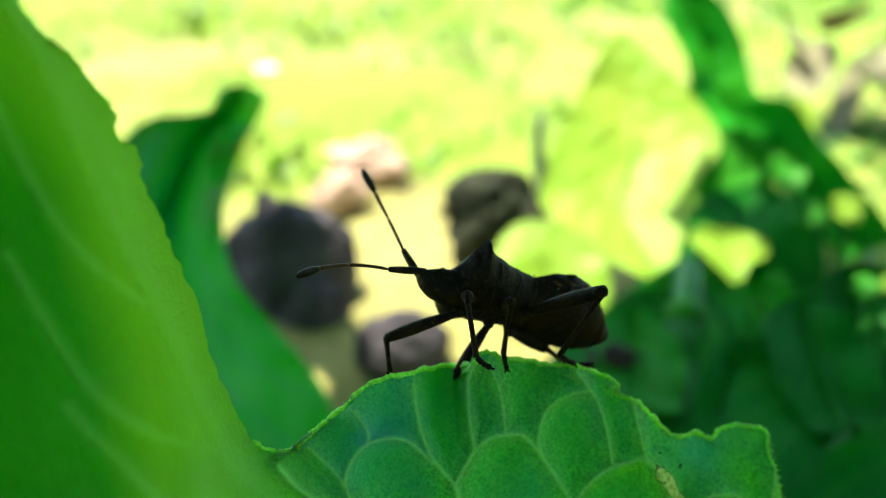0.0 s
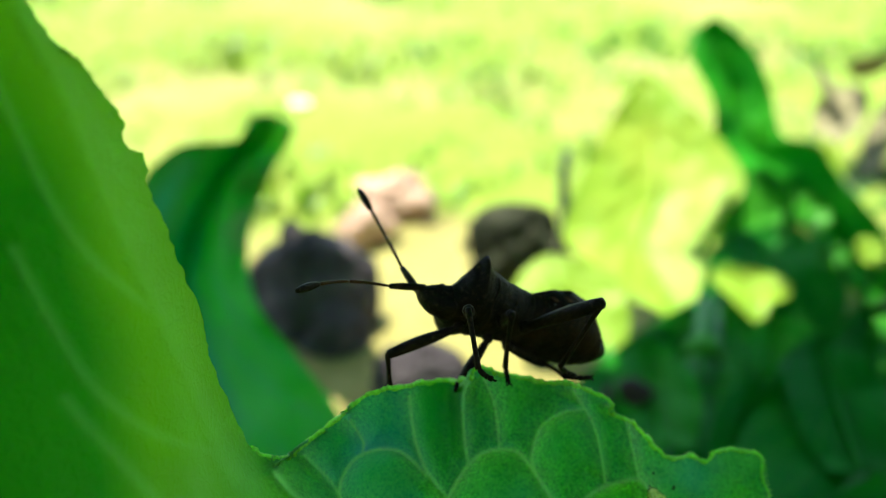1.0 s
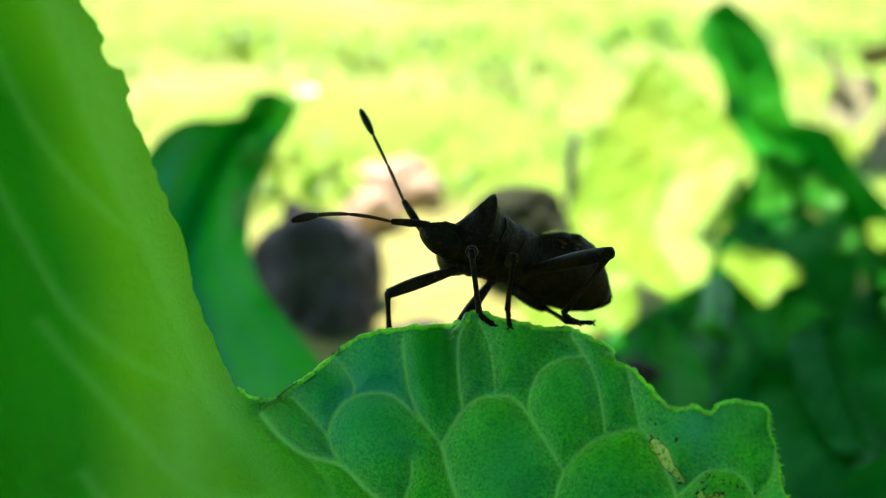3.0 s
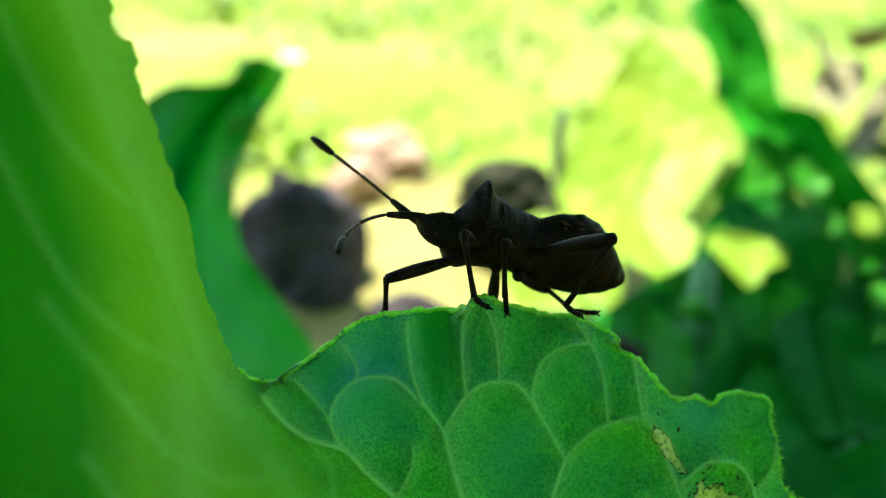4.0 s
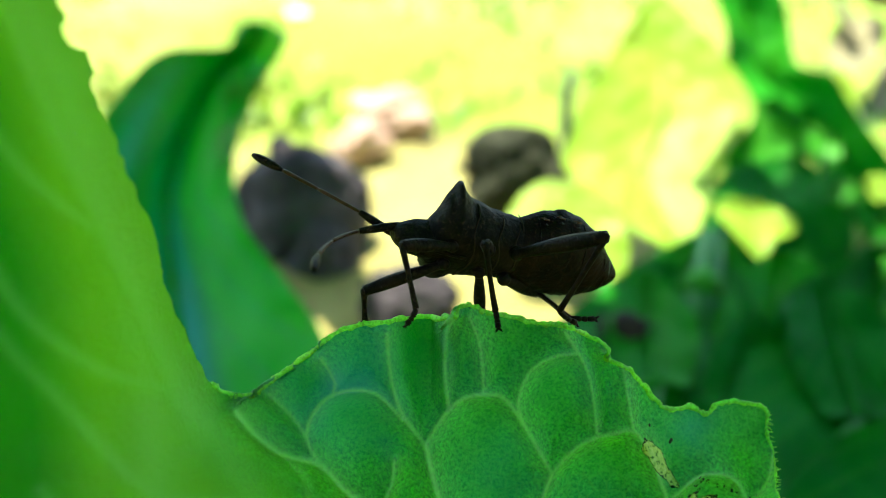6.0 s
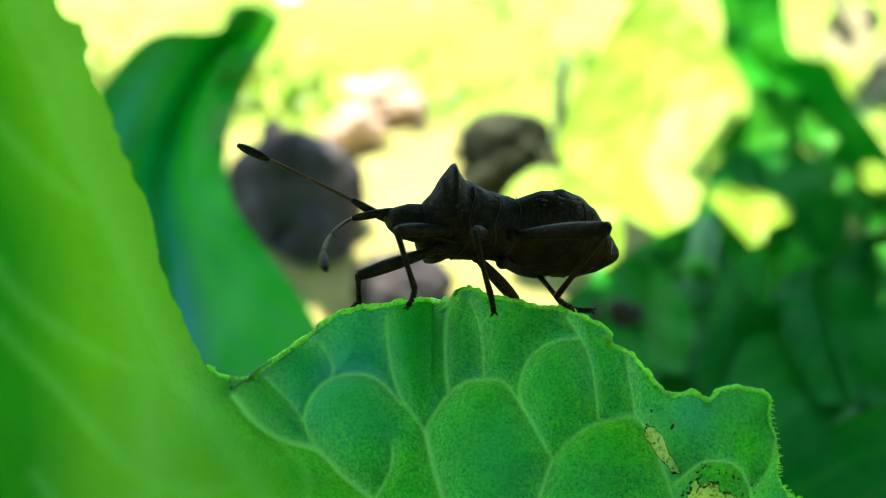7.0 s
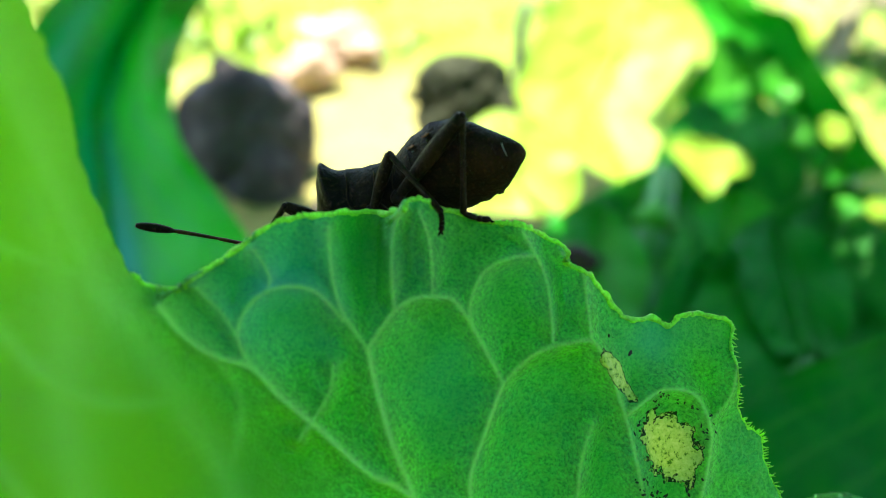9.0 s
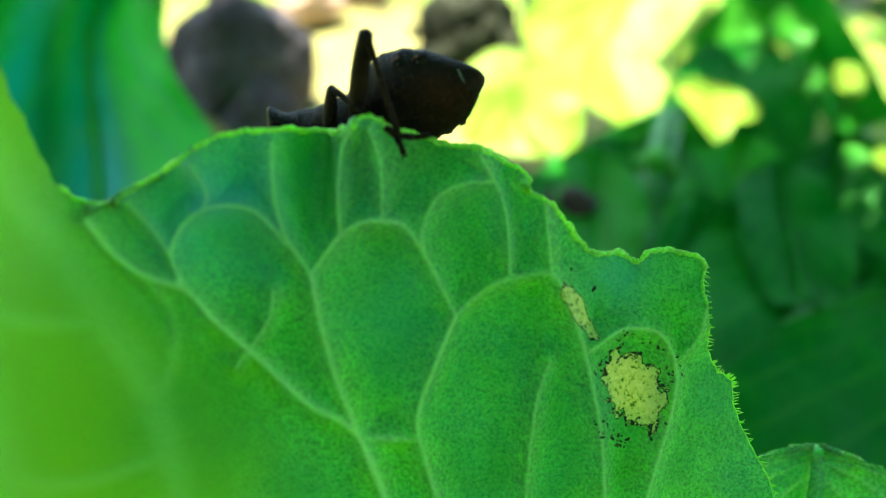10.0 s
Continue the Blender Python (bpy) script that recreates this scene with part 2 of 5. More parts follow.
def ground_shader():
    m, nt, node, link = shader("garden_soil")
    big, mid, fine = noise_node(nt, 6.0, 3.0), noise_node(nt, 60.0, 5.0, 0.7), noise_node(nt, 700.0, 5.0, 0.7)
    soil = ramp(nt, mid.outputs["Fac"], (0.3, (0.16, 0.13, 0.04)), (0.52, (0.24, 0.205, 0.06)), (0.75, (0.29, 0.25, 0.08))).outputs[0]
    moss = ramp(nt, fine.outputs["Fac"], (0.3, (0.125, 0.21, 0.008)), (0.7, (0.185, 0.235, 0.018))).outputs[0]
    fac = ramp(nt, big.outputs["Fac"], (0.36, (0, 0, 0)), (0.5, (1, 1, 1))).outputs[0]
    tc, sep = node("ShaderNodeTexCoord"), node("ShaderNodeSeparateXYZ")
    link(tc.outputs["Object"], sep.inputs[0])
    dx, dy = calc(nt, "ADD", sep.outputs[0], 0.005), calc(nt, "SUBTRACT", sep.outputs[1], 0.195)
    away = calc(nt, "SQRT", calc(nt, "ADD", calc(nt, "MULTIPLY", dx, dx), calc(nt, "MULTIPLY", dy, dy)))
    away = calc(nt, "ADD", away, calc(nt, "MULTIPLY", calc(nt, "SUBTRACT", mid.outputs["Fac"], 0.5), 0.06))
    grown = calc(nt, "MULTIPLY", calc(nt, "SUBTRACT", away, 0.05), 60.0, clamp=True)
    col = mix(nt, calc(nt, "MULTIPLY", fac, grown), soil, moss)
    p = node("ShaderNodeBsdfPrincipled")
    link(col, p.inputs["Base Color"])
    p.inputs["Roughness"].default_value = 0.95
    b = node("ShaderNodeBump")
    b.inputs["Strength"].default_value = 0.8
    b.inputs["Distance"].default_value = 0.004
    link(mid.outputs["Fac"], b.inputs["Height"])
    link(b.outputs[0], p.inputs["Normal"])
    out = node("ShaderNodeOutputMaterial")
    link(p.outputs[0], out.inputs[0])
    return m


GRASS, GROUND = grass_shader(), ground_shader()

# ---------------------------------------------------------------- mesh helpers
TILT = radians(28)
RIGHT, UP, AHEAD = Vector((1, 0, 0)), Vector((0, math.sin(TILT), math.cos(TILT))), Vector((0, math.cos(TILT), -math.sin(TILT)))
PIVOT = Vector((0, 0, 0.105))


def at(r, u, a):
    """A place given in millimetres to the right, up and ahead along the slope of the leaf's facing."""
    return PIVOT + (RIGHT * r + UP * u + AHEAD * a) * 0.001


def smooth(me):
    me.polygons.foreach_set("use_smooth", [True] * len(me.polygons))


def part(name, bm, material, parent, label="", sharp=False):
    """Link a bmesh as ONE mesh object under a thing or a part."""
    me = bpy.data.meshes.new(name)
    bm.normal_update()
    bm.to_mesh(me)
    bm.free()
    for m in material if isinstance(material, (list, tuple)) else (material,):
        me.materials.append(m)
    if not sharp:
        smooth(me)
    ob = new(name, me)
    ob.parent = parent
    return tagged(ob, label)


def spline(points, n, closed=False):
    """n points along a smooth curve through the given ones."""
    p = np.array(points, float)
    k = len(p)
    s = np.linspace(0, k - 1, n)
    i = np.clip(s.astype(int), 0, k - 2)
    t = (s - i)[:, None]
    g = lambda j: p[np.clip(j, 0, k - 1)]
    a, b, c, d = g(i - 1), g(i), g(i + 1), g(i + 2)
    return 0.5 * (2 * b + (c - a) * t + (2 * a - 5 * b + 4 * c - d) * t ** 2 + (3 * b - a - 3 * c + d) * t ** 3)


def tube(bm, pts, radii, seg=10, mat=0, caps=True):
    """A round rod along pts, with a radius at each point."""
    pts = [Vector(p) for p in pts]
    rings, ref = [], Vector((0.13, 0.31, 0.94))
    for i, p in enumerate(pts):
        d = (pts[min(i + 1, len(pts) - 1)] - pts[max(i - 1, 0)]).normalized()
        x = (ref - d * ref.dot(d)).normalized()
        ref = x
        y = d.cross(x)
        rings.append([bm.verts.new(p + (x * math.cos(a) + y * math.sin(a)) * radii[i]) for a in (2 * math.pi * k / seg for k in range(seg))])
    for a, b in zip(rings, rings[1:]):
        for k in range(seg):
            bm.faces.new((a[k], a[(k + 1) % seg], b[(k + 1) % seg], b[k])).material_index = mat
    if caps:
        bm.faces.new(rings[0][::-1]).material_index = mat
        bm.faces.new(rings[-1]).material_index = mat
    return bm


def sheet_mesh(name, grid, vein=None, thick=0.0):
    """A mesh from a grid of points (rows x columns x 3), with a 'vein' value at each; thick: the depth of a second skin."""
    nu, nv = grid.shape[:2]
    verts = grid.reshape(-1, 3)
    idx = np.arange(nu * nv).reshape(nu, nv)
    quads = np.stack([idx[:-1, :-1], idx[1:, :-1], idx[1:, 1:], idx[:-1, 1:]], -1).reshape(-1, 4)
    if thick:
        du, dv = np.gradient(grid, axis=0), np.gradient(grid, axis=1)
        nrm = np.cross(du, dv)
        nrm /= np.linalg.norm(nrm, axis=-1, keepdims=True) + 1e-12
        n = len(verts)
        verts = np.concatenate([verts, verts + nrm.reshape(-1, 3) * thick])
        rim = np.concatenate([idx[0, :], idx[1:, -1], idx[-1, -2::-1], idx[-2:0:-1, 0]])
        nxt = np.roll(rim, -1)
        quads = np.concatenate([quads, quads[:, ::-1] + n, np.stack([nxt, rim, rim + n, nxt + n], 1)])
        vein = None if vein is None else np.tile(vein.reshape(-1), 2)
    me = bpy.data.meshes.new(name)
    me.from_pydata(verts.tolist(), [], quads.tolist())
    if vein is not None:
        a = me.attributes.new("vein", "FLOAT", "POINT")
        a.data.foreach_set("value", np.clip(vein.reshape(-1), 0, 1).astype(np.float32))
    smooth(me)
    return me


def to_curve(x, y, line):
    """The distance of each (x, y) from a polyline."""
    best = np.full(x.shape, 9.0)
    for (ax, ay), (bx, by) in zip(line, line[1:]):
        dx, dy = bx - ax, by - ay
        t = np.clip(((x - ax) * dx + (y - ay) * dy) / (dx * dx + dy * dy + 1e-12), 0, 1)
        best = np.minimum(best, np.hypot(x - ax - t * dx, y - ay - t * dy))
    return best


def ripple(x, y, scale, seed=0.0):
    """Smooth irregular waves between -1 and 1."""
    r = 0.0 * (x + y)
    for k in range(5):
        a = seed * 1.7 + k * 2.4
        r += np.sin((x * math.cos(a) + y * math.sin(a)) * scale * (1 + 0.37 * k) + seed * (k + 1) * 1.3) / (1 + 0.6 * k)
    return r / 2.6


def ball(centre, size, seg=14):
    bm = bmesh.new()
    bmesh.ops.create_uvsphere(bm, u_segments=seg, v_segments=seg // 2 + 1, radius=0.001)
    for v in bm.verts:
        v.co = Vector((v.co.x * size[0] + centre[0] * 0.001, v.co.y * size[1] + centre[1] * 0.001, v.co.z * size[2] + centre[2] * 0.001))
    return bm


# ---------------------------------------------------------------- ground and lawn
def ground():
    """One sheet from under the plant to the horizon, finer close by."""
    s = np.sinh(np.linspace(-1, 1, 181) * 7.2) / math.sinh(7.2)
    x, y = np.meshgrid(s * 60, s * 60 + 0.15, indexing="ij")
    d = np.hypot(x, y - 0.15)
    near = np.exp(-(d / 1.5) ** 2)
    z = (ripple(x, y, 40, 1.0) * 0.004 + ripple(x, y, 140, 2.0) * 0.002) * near + ripple(x, y, 1.1, 3.0) * 0.05 * (1 - np.exp(-(d / 4) ** 2))
    me = sheet_mesh("ground", np.stack([x, y, z], -1))
    me.materials.append(GROUND)
    return tagged(new("ground", me), "pale dry garden soil with patches of moss", "ground", kind="structure")


def lawn():
    """Short grass, thick beyond the clods and thinner far out."""
    rng = np.random.default_rng(5)
    verts, faces, dry = [], [], []

    def blade(x, y, h, w, lean, az):
        b = len(verts)
        dry.extend([min(1, max(0, 0.5 - 7.0 * (x - 0.01) + 0.3 * math.sin(x * 29 + 2) * math.sin(y * 23) + 0.25 * rng.normal()))] * 7)
        cx, sx = math.cos(az), math.sin(az)
        px, py = -sx, cx
        for k, (f, ww) in enumerate(((0, 1), (0.4, 0.9), (0.75, 0.6))):
            ox, oz = lean * h * f * f, h * f * (1 - 0.25 * lean * f)
            for sgn in (-1, 1):
                verts.append((x + cx * ox + px * w * ww * sgn, y + sx * ox + py * w * ww * sgn, oz - 0.003))
        ox, oz = lean * h, h * (1 - 0.25 * lean)
        verts.append((x + cx * ox, y + sx * ox, oz - 0.003))
        faces.extend([(b, b + 1, b + 3, b + 2), (b + 2, b + 3, b + 5, b + 4), (b + 4, b + 5, b + 6)])

    for _ in range(27000):
        y = 0.19 + 0.8 * rng.random() ** 1.3
        x = rng.uniform(-1, 1) * (0.22 + 0.6 * y)
        if y < 0.245 and x < 0.05:
            continue
        bare = math.sin(x * 37 + 1.0) * math.sin(y * 31 + 0.4) + 0.5 * math.sin(x * 71 - y * 50)
        if bare > 0.75 + 0.4 * rng.random():
            continue
        blade(x, y, rng.uniform(0.003, 0.0082), rng.uniform(0.0008, 0.0018), rng.uniform(0.3, 1.2), rng.uniform(0, 6.28))
    for _ in range(9000):
        y = 1.0 + 3.0 * rng.random()
        x = rng.uniform(-1, 1) * (0.3 + 0.8 * y)
        blade(x, y, rng.uniform(0.02, 0.05), rng.uniform(0.002, 0.004), rng.uniform(0.1, 1.0), rng.uniform(0, 6.28))
    me = bpy.data.meshes.new("grass")
    me.from_pydata(verts, [], faces)
    me.attributes.new("dry", "FLOAT", "POINT").data.foreach_set("value", np.array(dry, np.float32))
    smooth(me)
    me.materials.append(GRASS)
    return tagged(new("grass", me), "short sunlit yellow-green lawn grass", "grass", kind="stuff")


ground()
lawn()


def clod(name, place, size, material, label, category, seed, rough=0.16):
    """A lump with a broken, uneven surface, that sits on the ground."""
    bm = bmesh.new()
    bmesh.ops.create_icosphere(bm, subdivisions=5, radius=1.0)
    for v in bm.verts:
        p = v.co.copy()
        r = 1 + rough * noise.noise(p * 1.1 + Vector((seed, 0, 0))) + rough * 0.5 * noise.noise(p * 2.7 + Vector((0, seed, 0))) + rough * 0.25 * noise.noise(p * 7 + Vector((0, 0, seed)))
        v.co = Vector((p.x * size[0], p.y * size[1], p.z * size[2])) * r * 0.001
    ob = part(name, bm, material, None)
    ob.location = place
    rng = np.random.default_rng(int(seed * 10))
    for _ in range(6 if category == "clod" else 0):
        d = Vector(rng.normal(size=3)).normalized()
        r = size[2] * rng.uniform(0.08, 0.17)
        bm = bmesh.new()
        bmesh.ops.create_icosphere(bm, subdivisions=3, radius=r * 0.001)
        for v in bm.verts:
            v.co *= 1 + 0.5 * noise.noise(v.co * 350 + Vector((seed, r, 0)))
        o = part("crumb", bm, material, ob)
        o.location = [c * k * 0.00098 for c, k in zip(d, size)]
    return tagged(ob, label, category, "clods on the soil" if category == "clod" else "")


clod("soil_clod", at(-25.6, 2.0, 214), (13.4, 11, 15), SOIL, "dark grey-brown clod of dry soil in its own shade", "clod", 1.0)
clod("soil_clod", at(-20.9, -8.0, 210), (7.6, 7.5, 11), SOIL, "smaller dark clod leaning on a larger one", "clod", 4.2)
clod("soil_clod", at(15.9, 11.2, 221), (10.5, 9, 12), SHADED_MOSSY, "mossy clod of soil behind the bright leaf, darkened for shade", "clod", 2.7, 0.26)
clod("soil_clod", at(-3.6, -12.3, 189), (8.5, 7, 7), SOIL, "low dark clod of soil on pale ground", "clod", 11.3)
clod("stone", at(-10.2, 28.9, 269.5), (9.5, 8, 5.5), STONE, "pale pinkish stone lying in sunlit grass", "stone", 3.1, 0.42)
clod("stone", at(-17.2, 21.1, 257.0), (6.6, 5.5, 4.4), STONE, "small pale pinkish stone in sunlit grass", "stone", 8.6, 0.42)


# ---------------------------------------------------------------- leaves
def dock_leaf(name, left, right, ahead, label, material=None, fold=3.0, wave=1.2, seed=1.0, tilt=0.0, foot=None, thick=0.00025, lean=0.0, curl=0.0, stout=1.0):
    """A broad leaf between two margins, from its stalk to its tip: blade, midrib and stalk. Millimetres; fold: how far the midrib lies behind the margins;
    tilt: how far its tip leans ahead; lean: how much nearer its base lies."""
    root = new(name)
    root.location = at(*((np.array(left[0]) + right[0]) / 2), ahead - lean)
    nu, nv = 70, 41
    a, b = spline(left, nu), spline(right, nu)
    v = np.linspace(0, 1, nv)
    xy = a[:, None] * (1 - v)[None, :, None] + b[:, None] * v[None, :, None]
    side = np.abs(v * 2 - 1)[None, :] * np.ones((nu, 1))
    along = np.linspace(0, 1, nu)[:, None] * np.ones((1, nv))
    depth = ahead + fold * (1 - side) ** 1.3 * np.sin(np.pi * np.clip(along * 0.9 + 0.1, 0, 1)) + wave * side ** 2 * ripple(along * 9, np.sign(v - 0.5)[None, :] * 3 + 0 * along, 1.6, seed) + tilt * along - lean * (1 - along) ** 2
    depth = depth - curl * np.clip((v - 0.62) / 0.38, 0, 1)[None, :] ** 1.5 * np.clip(along * 3 - 1.2, 0, 1)
    d_vein = np.minimum(np.abs((along * 9 + side * 2.2) % 1.0 - 0.5) * 2, 1)
    vein = 0.75 * np.exp(-((1 - d_vein) / 0.12) ** 2) + np.exp(-(np.abs(v - 0.5)[None, :] * np.ones((nu, 1)) / 0.03) ** 2)
    depth = depth + 0.5 * ripple(xy[..., 0], xy[..., 1], 0.5, seed + 2) - 0.35 * vein
    o = root.location
    P = np.array(PIVOT)[None, None] + 0.001 * (xy[..., :1] * np.array(RIGHT) + xy[..., 1:] * np.array(UP) + depth[..., None] * np.array(AHEAD)) - np.array(o)
    me = sheet_mesh("blade", P, vein, thick)
    me.materials.append(material or DOCK)
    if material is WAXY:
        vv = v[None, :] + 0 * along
        # Painted bands: sky sheen, light through the right half, shade in the fold.
        zones = (("sky_sheen", (0.85 * np.exp(-((vv - 0.22) / 0.08) ** 2) + 0.95 * np.exp(-((vv - 0.5) / 0.08) ** 2)) * np.clip(1.5 - 2.0 * along, 0, 1) * np.clip(along * 4, 0, 1)),
                 ("sun_glow", np.clip((vv - 0.6) * 14, 0, 1) * np.clip(along * 5, 0, 1)), ("deep", 0.95 * np.exp(-((vv - 0.42 + 0.25 * along) / 0.05) ** 2) * np.clip(2.4 - 4 * along, 0, 1)))
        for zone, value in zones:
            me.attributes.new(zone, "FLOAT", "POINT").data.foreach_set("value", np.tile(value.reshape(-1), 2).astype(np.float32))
    ob = new("blade", me)
    ob.parent = root
    if curl:
        k0 = 34
        f = np.linspace(0, 1, nu - k0)[:, None, None]
        q = np.linspace(0, 1, 9)[None, :, None]
        wide = 0.0056 * np.sin(np.pi * np.clip(f * 0.88 + 0.06, 0, 1)) ** 0.7
        fold_over = P[k0:, -1:] - np.array(RIGHT) * (wide * q) - np.array(AHEAD) * (0.0004 + 0.0012 * np.sin(np.pi * (0.05 + 0.55 * q)) + 0.0005 * np.sin(f * 17 + 2 * q))
        me = sheet_mesh("folded_edge", fold_over, None, thick)
        me.materials.append(FRESH)
        lip = new("folded_edge", me)
        lip.parent = root
        tagged(lip, "paler green underside of the rolled edge")
    mid = P[:, nv // 2]
    bm = tube(bmesh.new(), mid[::3] - np.array(AHEAD) * 0.0004, np.linspace(0.0009, 0.0002, len(mid[::3])), 8)
    part("midrib", bm, material or DOCK, root)
    if foot is not None:
        f = Vector(foot) - o
        m0 = Vector(mid[0])
        pts = [f, f * 0.6 + m0 * 0.4 + Vector((0, 0, -0.15)) * (m0 - f).length, m0]
        pts = spline([tuple(p) for p in pts], 10)
        part("stalk", tube(bmesh.new(), pts, np.linspace(0.0016, 0.0009, 10) * stout, 8), STALK, root, "ribbed pale stalk")
    return tagged(root, label, "leaf", "dock leaves round the bug")


ROOTS = Vector((0.03, 0.11, 0.0))
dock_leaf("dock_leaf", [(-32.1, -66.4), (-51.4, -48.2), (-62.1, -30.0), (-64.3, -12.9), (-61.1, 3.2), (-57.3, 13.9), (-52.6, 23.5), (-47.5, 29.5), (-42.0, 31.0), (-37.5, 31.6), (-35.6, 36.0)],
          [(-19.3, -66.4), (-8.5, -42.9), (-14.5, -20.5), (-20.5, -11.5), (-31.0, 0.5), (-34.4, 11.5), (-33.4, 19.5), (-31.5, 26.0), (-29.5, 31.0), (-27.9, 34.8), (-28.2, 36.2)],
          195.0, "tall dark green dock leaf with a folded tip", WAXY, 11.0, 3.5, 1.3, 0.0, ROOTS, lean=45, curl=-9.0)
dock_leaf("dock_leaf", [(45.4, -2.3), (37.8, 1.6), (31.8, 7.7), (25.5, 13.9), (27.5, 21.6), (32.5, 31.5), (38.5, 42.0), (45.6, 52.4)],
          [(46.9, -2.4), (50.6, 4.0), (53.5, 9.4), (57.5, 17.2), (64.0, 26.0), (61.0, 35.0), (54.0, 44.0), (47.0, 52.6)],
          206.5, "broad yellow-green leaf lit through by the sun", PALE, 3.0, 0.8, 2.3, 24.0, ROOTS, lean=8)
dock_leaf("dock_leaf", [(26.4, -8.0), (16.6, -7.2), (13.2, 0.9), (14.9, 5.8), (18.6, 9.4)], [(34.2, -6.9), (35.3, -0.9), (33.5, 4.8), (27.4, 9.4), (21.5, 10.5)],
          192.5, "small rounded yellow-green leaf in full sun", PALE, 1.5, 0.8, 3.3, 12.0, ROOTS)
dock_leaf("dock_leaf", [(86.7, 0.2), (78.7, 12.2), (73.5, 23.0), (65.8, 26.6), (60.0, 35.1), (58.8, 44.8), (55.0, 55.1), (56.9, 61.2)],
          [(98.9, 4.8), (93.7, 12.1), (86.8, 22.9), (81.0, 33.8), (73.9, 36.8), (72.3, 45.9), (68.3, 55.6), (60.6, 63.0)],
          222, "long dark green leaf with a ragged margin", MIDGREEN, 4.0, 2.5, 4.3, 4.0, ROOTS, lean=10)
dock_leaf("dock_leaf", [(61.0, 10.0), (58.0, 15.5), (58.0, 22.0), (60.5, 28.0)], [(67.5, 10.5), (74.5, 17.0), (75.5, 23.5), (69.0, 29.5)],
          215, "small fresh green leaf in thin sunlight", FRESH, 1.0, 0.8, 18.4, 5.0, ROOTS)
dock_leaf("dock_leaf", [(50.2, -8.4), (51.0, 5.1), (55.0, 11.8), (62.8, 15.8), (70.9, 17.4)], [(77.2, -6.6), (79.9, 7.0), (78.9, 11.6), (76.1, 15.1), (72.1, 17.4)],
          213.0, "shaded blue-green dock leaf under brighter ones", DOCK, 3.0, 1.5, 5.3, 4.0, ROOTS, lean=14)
# Pale leaf shape in place of a sunlit patch on another leaf.
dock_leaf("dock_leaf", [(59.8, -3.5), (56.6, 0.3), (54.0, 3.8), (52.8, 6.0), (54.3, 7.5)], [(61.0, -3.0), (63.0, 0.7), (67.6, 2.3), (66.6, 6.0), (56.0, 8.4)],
          198.0, "small pale leaf added for a sunlit patch", PALE, 1.0, 0.6, 6.3, 9.0, ROOTS)
# Small bright leaves added to look like sun flecks on darker ones.
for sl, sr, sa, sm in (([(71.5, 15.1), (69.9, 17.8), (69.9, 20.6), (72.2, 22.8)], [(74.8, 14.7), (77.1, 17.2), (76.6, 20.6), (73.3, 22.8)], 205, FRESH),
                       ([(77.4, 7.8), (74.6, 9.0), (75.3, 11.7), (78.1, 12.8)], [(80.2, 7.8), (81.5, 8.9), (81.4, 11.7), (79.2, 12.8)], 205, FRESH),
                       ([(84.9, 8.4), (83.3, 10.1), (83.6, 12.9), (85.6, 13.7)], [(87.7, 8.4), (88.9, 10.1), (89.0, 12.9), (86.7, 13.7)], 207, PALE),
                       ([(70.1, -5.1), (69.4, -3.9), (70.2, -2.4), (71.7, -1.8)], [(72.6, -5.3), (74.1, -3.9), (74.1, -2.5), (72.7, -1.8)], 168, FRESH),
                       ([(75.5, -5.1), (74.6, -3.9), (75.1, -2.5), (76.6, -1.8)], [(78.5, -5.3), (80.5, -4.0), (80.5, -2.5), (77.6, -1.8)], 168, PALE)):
    dock_leaf("dock_leaf", sl, sr, sa, "small bright leaf added for a fleck of sun", sm, 0.6, 0.4, sa + sl[0][0], 4.0, Vector((at(*sl[0], sa).x, at(*sl[0], sa).y + 0.006, 0)), stout=0.4)
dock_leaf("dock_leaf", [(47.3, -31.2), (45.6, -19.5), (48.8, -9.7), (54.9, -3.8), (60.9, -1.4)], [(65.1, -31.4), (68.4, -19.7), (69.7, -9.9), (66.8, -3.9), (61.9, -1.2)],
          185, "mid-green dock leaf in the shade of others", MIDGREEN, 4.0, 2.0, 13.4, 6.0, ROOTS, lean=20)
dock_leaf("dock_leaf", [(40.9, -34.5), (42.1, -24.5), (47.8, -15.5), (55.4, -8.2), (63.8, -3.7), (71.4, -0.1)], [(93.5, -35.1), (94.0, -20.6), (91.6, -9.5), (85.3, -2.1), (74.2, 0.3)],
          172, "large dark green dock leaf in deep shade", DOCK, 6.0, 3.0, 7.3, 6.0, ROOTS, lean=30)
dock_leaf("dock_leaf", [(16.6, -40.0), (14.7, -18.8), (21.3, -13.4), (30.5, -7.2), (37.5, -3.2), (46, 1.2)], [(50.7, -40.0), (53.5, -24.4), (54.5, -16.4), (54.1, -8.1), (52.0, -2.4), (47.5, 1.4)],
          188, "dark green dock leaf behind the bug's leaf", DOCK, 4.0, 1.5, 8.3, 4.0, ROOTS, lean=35)

